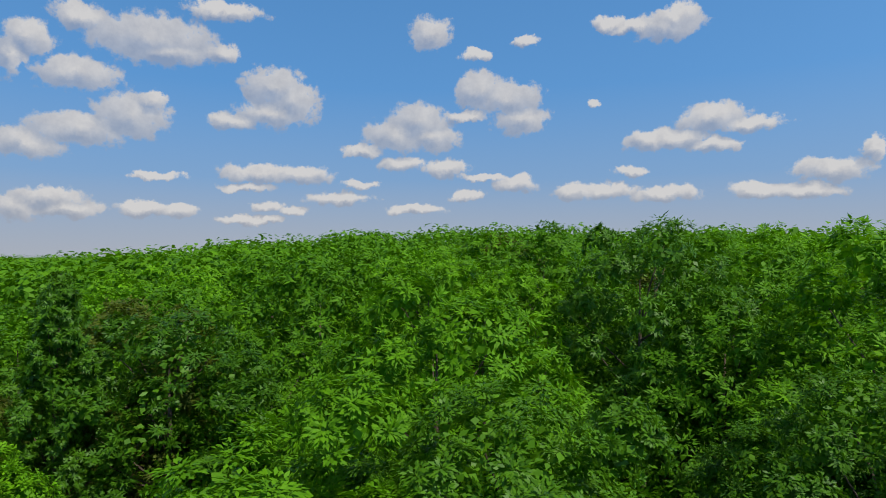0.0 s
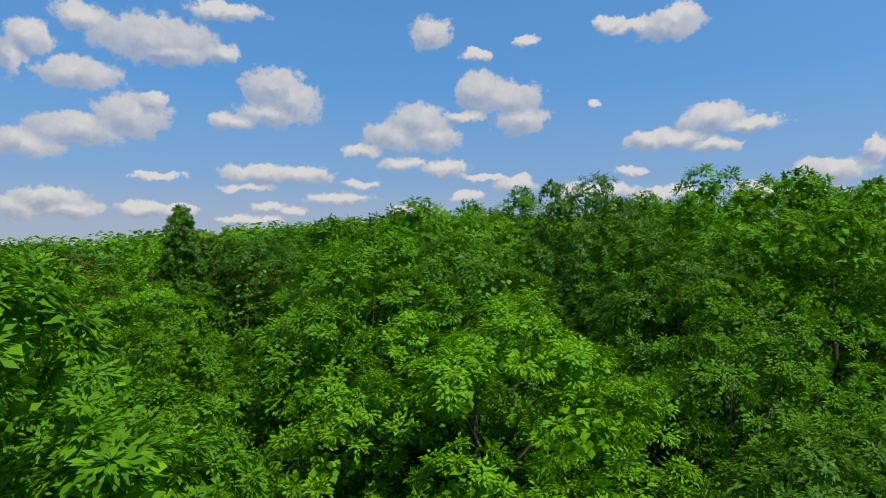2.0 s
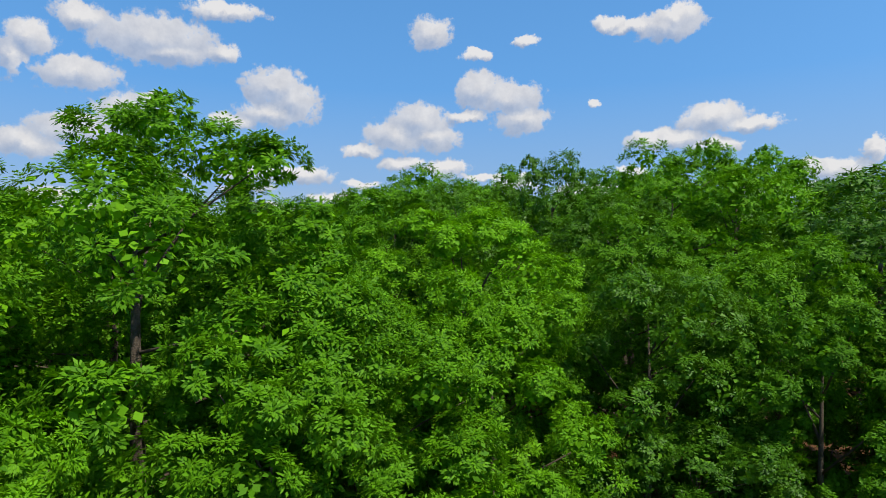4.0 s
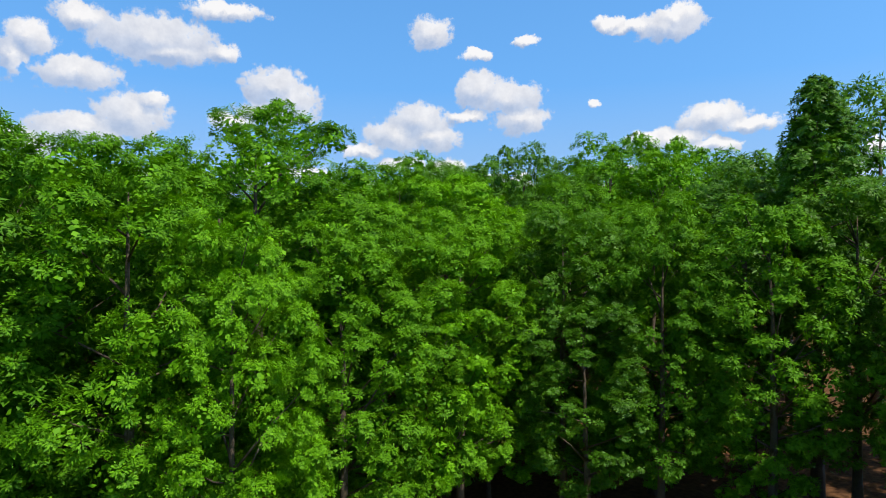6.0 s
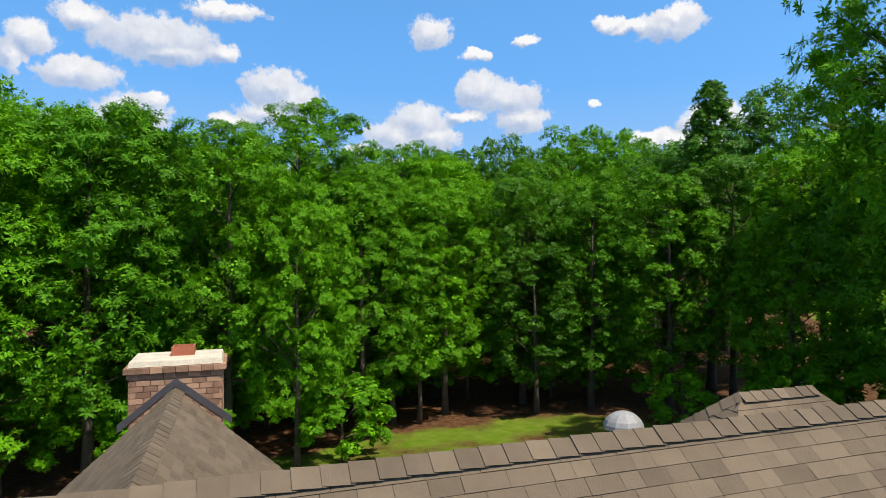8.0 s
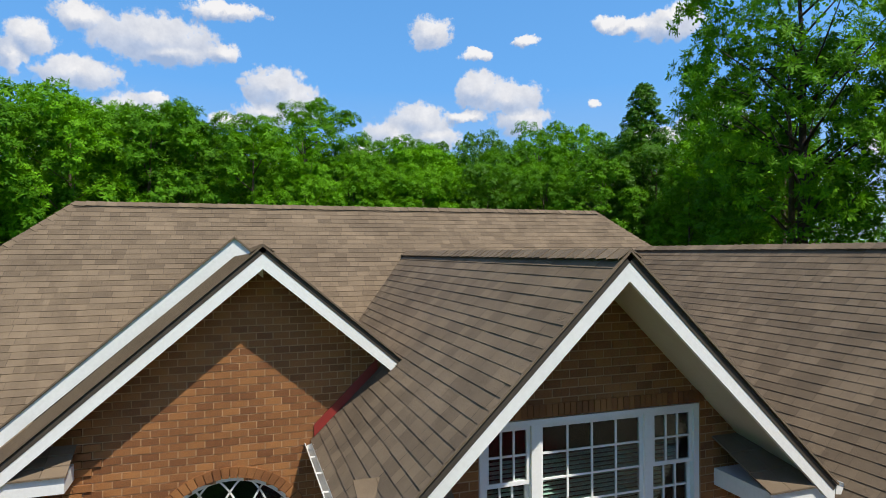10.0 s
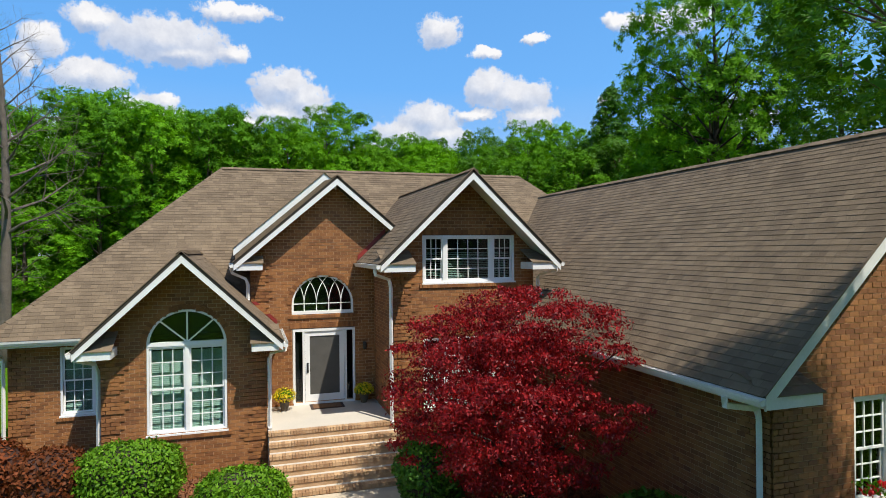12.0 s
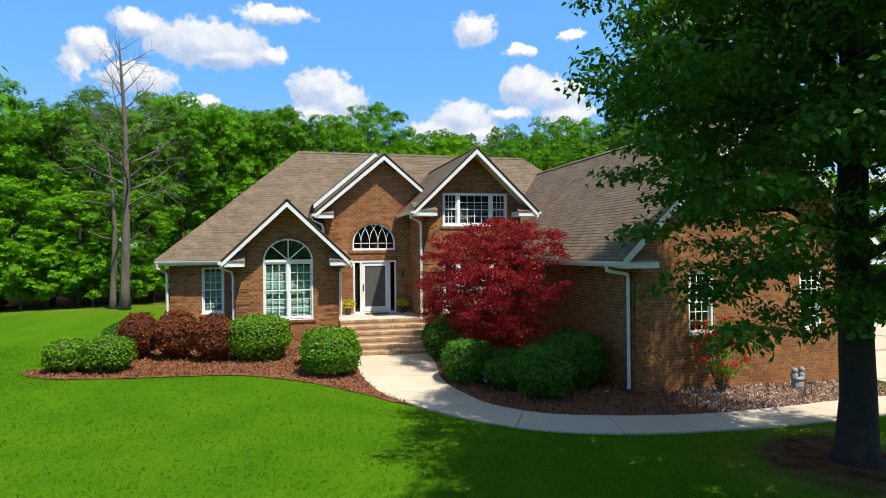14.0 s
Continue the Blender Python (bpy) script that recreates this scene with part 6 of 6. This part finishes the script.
bush(3.2, -11.1, 0.9, 0.85, 1.5, LEAF_BOXDARK, SHADE_CORE, 9500, 0.1, 20, "large rounded green shrub in the curve of the walk", power=2.3)
bush(4.68, -9.95, 0.95, 0.95, 1.7, LEAF_BOXDARK, SHADE_CORE, 9500, 0.105, 21, "large rounded dark shrub by the garage wall", power=2.3)
bush(3.16, -8.47, 0.55, 0.55, 0.9, LEAF_BOXDARK, SHADE_CORE, 7000, 0.1, 22, "small dark shrub under the red maple")
bush(3.1, -3.94, 0.62, 0.6, 1.9, LEAF_OLIVE, SHADE_CORE, 6000, 0.09, 23, "loose yellow-green shrub against the brick wall", power=2.0, loose=0.12)
bush(14.32, -13.23, 0.7, 0.6, 0.6, LEAF_BOX, SHADE_CORE, 7000, 0.09, 24, "low bright green shrub beside the drive", power=2.0)

# Japanese maple
mrng = np.random.default_rng(31)
maple = thing("japanese_maple", "broad Japanese maple with fine dark red leaves", "tree", (3.75, -6.7, lay(3.75, -6.7)))
cent = []
while len(cent) < 470:
    v = mrng.uniform(-1, 1, 3)
    r = np.linalg.norm(v)
    q = (v[0] * 3.3 + 3.75, 2.8 + v[2] * 2.3)
    if 0.3 < r < 1 and v[2] > -0.9 and (v[2] > -0.1 or v[0] < 0.1 or mrng.random() < 0.3) and (q[0] < 4.9 or q[1] > 4.0 + (q[0] - 5.2) * 0.96):
        cent.append((v[0] * 3.3, v[1] * 2.9, 2.8 + v[2] * 2.3 - 0.5 * max(0.0, np.hypot(v[0], v[1]) - 0.75)))
cent = np.array(cent)
cp_, cw_ = clump_points(cent, mrng.uniform(0.22, 0.5, len(cent)), 130, mrng, 0.5, 0.2)
part("crown", quads_mesh("maple_crown", leaves(cp_, cw_ * np.array([1, 1, 0.4]), 0.09, 0.04, mrng, 0.45)), LEAF_RED, maple, "fine deep red leaves in layers")
part("trunk", Geo().tube([(0, 0, -0.1), (0.05, 0.0, 0.5), (0.0, 0.05, 1.0)], [0.16, 0.12, 0.11], 9), DARK_BARK, maple, smooth=True)
for k in range(9):
    a = k * 0.7
    c = cent[(k * 23) % len(cent)]
    part("limb", Geo().tube([(0.0, 0.02, 0.7 + 0.05 * k), (0.8 * math.cos(a), 0.8 * math.sin(a), 1.6), tuple(c)], [0.07, 0.05, 0.015], 6), DARK_BARK, maple)

# shade oak at the front, by the walk
orng = np.random.default_rng(41)
oak = thing("shade_oak", "large shade oak with low spreading leafy boughs", "tree", (6.75, -17.6, lay(6.75, -17.6)))
part("trunk", Geo().tube([(0, 0, -0.2), (0, 0, 0.25), (0.05, 0, 1.2), (0.0, 0.05, 4.0), (-0.1, -0.1, 9.0), (0.1, 0.1, 14.6)], [0.55, 0.38, 0.315, 0.28, 0.2, 0.05], 12), DARK_BARK, oak, smooth=True)
cent = []
while len(cent) < 1300:
    ang, z = orng.uniform(0, 2 * math.pi), 2.6 + 12.8 * orng.random()
    if z < 5.0 and orng.random() < 0.55:
        continue
    lean = (1 - smoothstep(8.0, 12.5, z)) if orng.random() < 0.7 else -0.1    # low boughs reach out over the lawn
    wide = np.interp(z, (2.6, 3.4, 4.4, 6.0, 10.5, 13.0, 15.4), (2.6, 3.4, 4.1, 4.4, 4.3, 3.3, 1.6)) * orng.uniform(0.84, 1.04) * (1.0 if lean > 0 else 0.85)
    r = wide * math.sqrt(orng.uniform(0.06, 1))
    cent.append((r * math.cos(ang) - 1.95 * lean, r * math.sin(ang) - 1.95 * lean, z))
cent = np.array(cent)
op_, ow_ = clump_points(cent, orng.uniform(0.4, 0.75, len(cent)), 105, orng, 0.5, 0.2)
part("crown", quads_mesh("oak_crown", leaves(op_, ow_ + np.array([0, 0, 0.3]), 0.135, 0.074, orng, 0.35)), LEAF_OAK, oak, "dark green oak leaves")
dense = cent[(np.hypot(cent[:, 0] + 1.0, cent[:, 1] + 1.0) < 3.4) & (cent[:, 2] > 5.6)]
ip_, iw_ = clump_points(dense, np.full(len(dense), 0.6), 14, orng, 0.8, 0.1)
part("inner_crown", quads_mesh("inner_crown", leaves(ip_, iw_, 0.24, 0.17, orng, 0.3)), LEAF_OAK, oak, "shaded inner foliage")
for k in range(46):
    c = Vector(cent[(k * 7) % len(cent)])
    h = max(2.6, min(c.z - 0.6, 8.5))
    part("bough", Geo().tube([(0, 0.02, h), c * 0.5 + Vector((0, 0, h * 0.5 + 0.35)), c], [0.1 * (1 - h / 16) + 0.03, 0.05, 0.012], 6), DARK_BARK, oak)

# trees out of view, added to cast the shade on the front lawn
plant("oak_c", 12.5, -24.5, 16.0)
plant("oak_b", 4.6, -26.6, 18.0, 0.8)
plant("oak_b", 10.0, -31.0, 22.0)

# cedar behind the house
cedar = thing("cedar", "small dark conical cedar at the back lawn", "tree", (26.37, 24.22, lay(26.37, 24.22)))
crng = np.random.default_rng(51)
h = crng.random(170) ** 0.8
ang = crng.uniform(0, 6.28, 170)
rr = 1.7 * (1 - h) ** 0.8 * np.sqrt(crng.uniform(0.3, 1, 170))
pp, ww = clump_points(np.stack([rr * np.cos(ang), rr * np.sin(ang), 0.4 + 3.7 * h], 1), np.full(170, 0.42), 60, crng)
part("crown", quads_mesh("cedar_crown", leaves(pp, ww + np.array([0, 0, 0.4]), 0.2, 0.07, crng, 0.0)), LEAF_CEDAR, cedar)
part("trunk", Geo().tube([(0, 0, -0.1), (0, 0, 4.0)], [0.13, 0.02], 8), BARK, cedar)

# rose bush
rose = thing("rose_bush", "rose bush with red blooms against the garage wall", "shrub", (8.35, -11.85, lay(8.35, -11.85)))
rrng = np.random.default_rng(61)
canes = Geo()
tips = []
for k in range(24):
    a, s = rrng.uniform(0, 6.28), rrng.uniform(0.15, 0.85)
    tip = Vector((s * math.cos(a), s * math.sin(a) * 0.7, rrng.uniform(0.6, 2.05)))
    tips.append(tip)
    canes.tube([(0.05 * math.cos(a), 0.05 * math.sin(a), -0.05), tip * 0.55 + Vector((0, 0, 0.1)), tip], [0.012, 0.009, 0.004], 5)
part("canes", canes, BARK, rose, "thin woody canes")
tp = np.array([tuple(t) for t in tips])
rp, rw = clump_points(np.concatenate([tp, tp * 0.8]), np.full(48, 0.24), 34, rrng)
part("leaves", quads_mesh("rose_leaves", leaves(rp, rw, 0.095, 0.045, rrng)), LEAF_MID, rose)
for k in range(44):
    t = tips[k % 24] + Vector(rrng.normal(0, 0.11, 3))
    bp, bw = clump_points(np.array([tuple(t)]), np.array([0.075]), 26, rrng, 0.9, 0.4)
    part("bloom", quads_mesh("bloom", leaves(bp, bw, 0.075, 0.065, rrng, 0.0)), PETAL_RED, rose, "red rose bloom")

# pots of yellow flowers on the porch
for k, (x, y, s) in enumerate(((-1.2, -0.55, 1.0), (1.2, -0.35, 0.9))):
    pot = thing("planter", "dark planter of yellow flowers on the porch", "planter", (x, y, PZ), "planters by the door")
    part("pot", Geo().tube([(0, 0, 0.0), (0, 0, 0.02), (0, 0, 0.24), (0, 0, 0.27)], [0.09, 0.1, 0.15, 0.16], 12), BASKET, pot)
    frng = np.random.default_rng(70 + k)
    c = np.array([(0, 0, 0.42 * s)])
    a, b = clump_points(c, np.array([0.3 * s]), 500, frng, 0.75, 0.4)
    part("foliage", quads_mesh("foliage", leaves(a, b, 0.07, 0.035, frng)), LEAF_MID, pot)
    a, b = clump_points(c, np.array([0.34 * s]), 420, frng, 0.75, 0.8)
    tagged(part("bloom_cluster", quads_mesh("bloom_cluster", leaves(a, b, 0.055, 0.05, frng, 0.0)), PETAL_YELLOW, pot, "bright yellow blooms"), kind="stuff")

# small stone figure and path lights
fig = Geo()


def ball(g, x, y, z, rx, ry, rz, n=10):
    for i in range(n):
        for j in range(n // 2):
            def bp_(a, b):
                u, w = 2 * math.pi * a / n, math.pi * (b / (n // 2) - 0.5)
                return (x + rx * math.cos(u) * math.cos(w), y + ry * math.sin(u) * math.cos(w), z + rz * math.sin(w))
            g.face(bp_(i, j), bp_(i + 1, j), bp_(i + 1, j + 1), bp_(i, j + 1))


for b in ((0, 0, 0.16, 0.2, 0.15, 0.17), (-0.12, 0, 0.4, 0.11, 0.1, 0.16), (-0.13, -0.02, 0.58, 0.09, 0.09, 0.09), (0.13, 0, 0.42, 0.1, 0.1, 0.17), (0.14, -0.02, 0.6, 0.085, 0.085, 0.085), (0.0, -0.1, 0.34, 0.16, 0.07, 0.06)):
    ball(fig, *b)
tagged(part("garden_statue", fig, STONE, None, "small grey stone garden figure on the chips", True), category="statue").location = (11.0, -11.9, lay(11.0, -11.9) + 0.02)
for x, y in ((1.79, -10.17), (6.65, -13.04), (10.58, -12.82), (4.55, -12.13)):
    lamp = thing("path_light", "small black garden path light on a stake", "path light", (x, y, lay(x, y)), "path lights")
    part("stake", Geo().tube([(0, 0, -0.05), (0, 0, 0.34)], [0.012, 0.012], 6), BLACK, lamp)
    part("lens", Geo().tube([(0, 0, 0.34), (0, 0, 0.41)], [0.05, 0.055], 10), LENS, lamp)
    part("cap", Geo().tube([(0, 0, 0.41), (0, 0, 0.43), (0, 0, 0.47)], [0.12, 0.11, 0.02], 12), BLACK, lamp)
wl = thing("wall_lamp", "small dark wall lamp beside the door", "wall lamp", (1.28, -0.06, 2.95))
part("bracket", Geo().box(-0.04, 0.04, -0.03, 0.045, -0.1, 0.1), BLACK, wl)
part("lantern", Geo().tube([(0, -0.1, -0.12), (0, -0.1, 0.06), (0, -0.1, 0.13)], [0.05, 0.065, 0.01], 6), BLACK, wl)

# ---- beds, chips and grass ----
def inside(poly, x, y):
    hit = np.zeros(len(x), bool)
    for (x0, y0), (x1, y1) in zip(poly, poly[1:] + poly[:1]):
        c = ((y0 > y) != (y1 > y)) & (x < (x1 - x0) * (y - y0) / (y1 - y0 + 1e-12) + x0)
        hit ^= c
    return hit


left_edge = spline([(-1.03, -10.63), (-1.63, -9.64), (-2.64, -8.48), (-3.7, -7.58), (-5.33, -6.76), (-7.23, -6.6), (-8.94, -6.53), (-10.78, -6.16), (-11.76, -5.17), (-10.8, -3.95), (-9.68, -2.49), (-9.22, -0.3)])
left_bed = [tuple(p) for p in left_edge] + [(-8.4, 0.1), (-5.7, 0.1), (-5.6, -2.3), (-1.8, -2.3), (-1.75, -4.2)] + [tuple(p) for p in outer[3:36:3]]
right_bed = [tuple(p) for p in inner[2:84:2]] + [(14.2, -11.9), (13.9, -11.2), (5.9, -11.2), (5.9, -2.6), (1.65, -2.6), (1.75, -4.2)]


def bed(name, poly, material, label, lift_=0.03):
    g = Geo()
    n = len(poly)
    tri = bmesh.new()
    vs = [tri.verts.new((x, y, 0)) for x, y in poly]
    tri.faces.new(vs)
    bmesh.ops.triangulate(tri, faces=tri.faces[:])
    bmesh.ops.subdivide_edges(tri, edges=tri.edges[:], cuts=2, use_grid_fill=True)
    bmesh.ops.recalc_face_normals(tri, faces=tri.faces[:])
    for v in tri.verts:
        v.co.z = lay(v.co.x, v.co.y) + lift_
    me = bpy.data.meshes.new(name)
    tri.to_mesh(me)
    tri.free()
    ob = part(name, me, material, None, label)
    return tagged(ob, kind="structure", category="mulch bed")


bed("mulch_bed", left_bed, MULCH, "bed of reddish bark mulch along the house front")
bed("mulch_bed", right_bed, MULCH, "bed of bark mulch between walk and garage")


def chips(name, poly, n, material, label, seed, long=0.1, wide=0.04, keep=None):
    rng = np.random.default_rng(seed)
    xs, ys = np.array(poly).T
    x, y = rng.uniform(xs.min(), xs.max(), n), rng.uniform(ys.min(), ys.max(), n)
    ok = inside(poly, x, y)
    if keep is not None:
        ok &= keep(x, y, rng)
    x, y = x[ok], y[ok]
    p = np.stack([x, y, land(x, y) + 0.035 + rng.uniform(0, 0.02, len(x))], 1)
    f = rng.normal(0, 1, p.shape) * np.array([1, 1, 0.25])
    tagged(part(name, quads_mesh(name, leaves(p, unit(f), long, wide, rng, 0.0)), material, None, label), kind="stuff", category="mulch")


pale = lambda x, y, r: (x + r.normal(0, 0.5, len(x))) > 7.2  # noqa: E731
dark = lambda x, y, r: (x + r.normal(0, 0.5, len(x))) < 7.4  # noqa: E731
chips("bark_chips", left_bed, 34000, CHIP, "reddish bark chips", 81)
chips("bark_chips", right_bed, 28000, CHIP, "dark bark chips under the shrubs", 82, keep=dark)
chips("pale_chips", right_bed, 95000, CHIP_PALE, "sun-bleached pale chips by the garage", 83, keep=pale)

GN = 330000
rng = np.random.default_rng(91)
gx, gy = rng.uniform(-18, 13, GN), -23 + 24 * rng.random(GN) ** 1.0
walk_poly = [tuple(p) for p in outer] + [tuple(p) for p in reversed(inner)]
ok = ~inside(left_bed, gx, gy) & ~inside(right_bed, gx, gy) & ~inside(walk_poly, gx, gy)
ok &= ~((gx > -8.6) & (gx < 14) & (gy > -4.4)) & (gx > -4.2 - (gy + 27) * 0.45) & (gx < -3.5 + (gy + 27) * 1.25) & (np.hypot(gx - 6.75, gy + 17.6) > 1.6) & ~((gx > 6) & (gy > -13))
gx, gy = gx[ok][:75000], gy[ok][:75000]
p = np.stack([gx, gy, land(gx, gy)], 1)
f = np.array([0, 0, 1.0]) + rng.normal(0, 0.35, p.shape)
tagged(part("grass", quads_mesh("grass", leaves(p, f, 0.095, 0.014, rng, -0.3)), BLADE, None, "short mown lawn grass"), kind="stuff", category="grass")
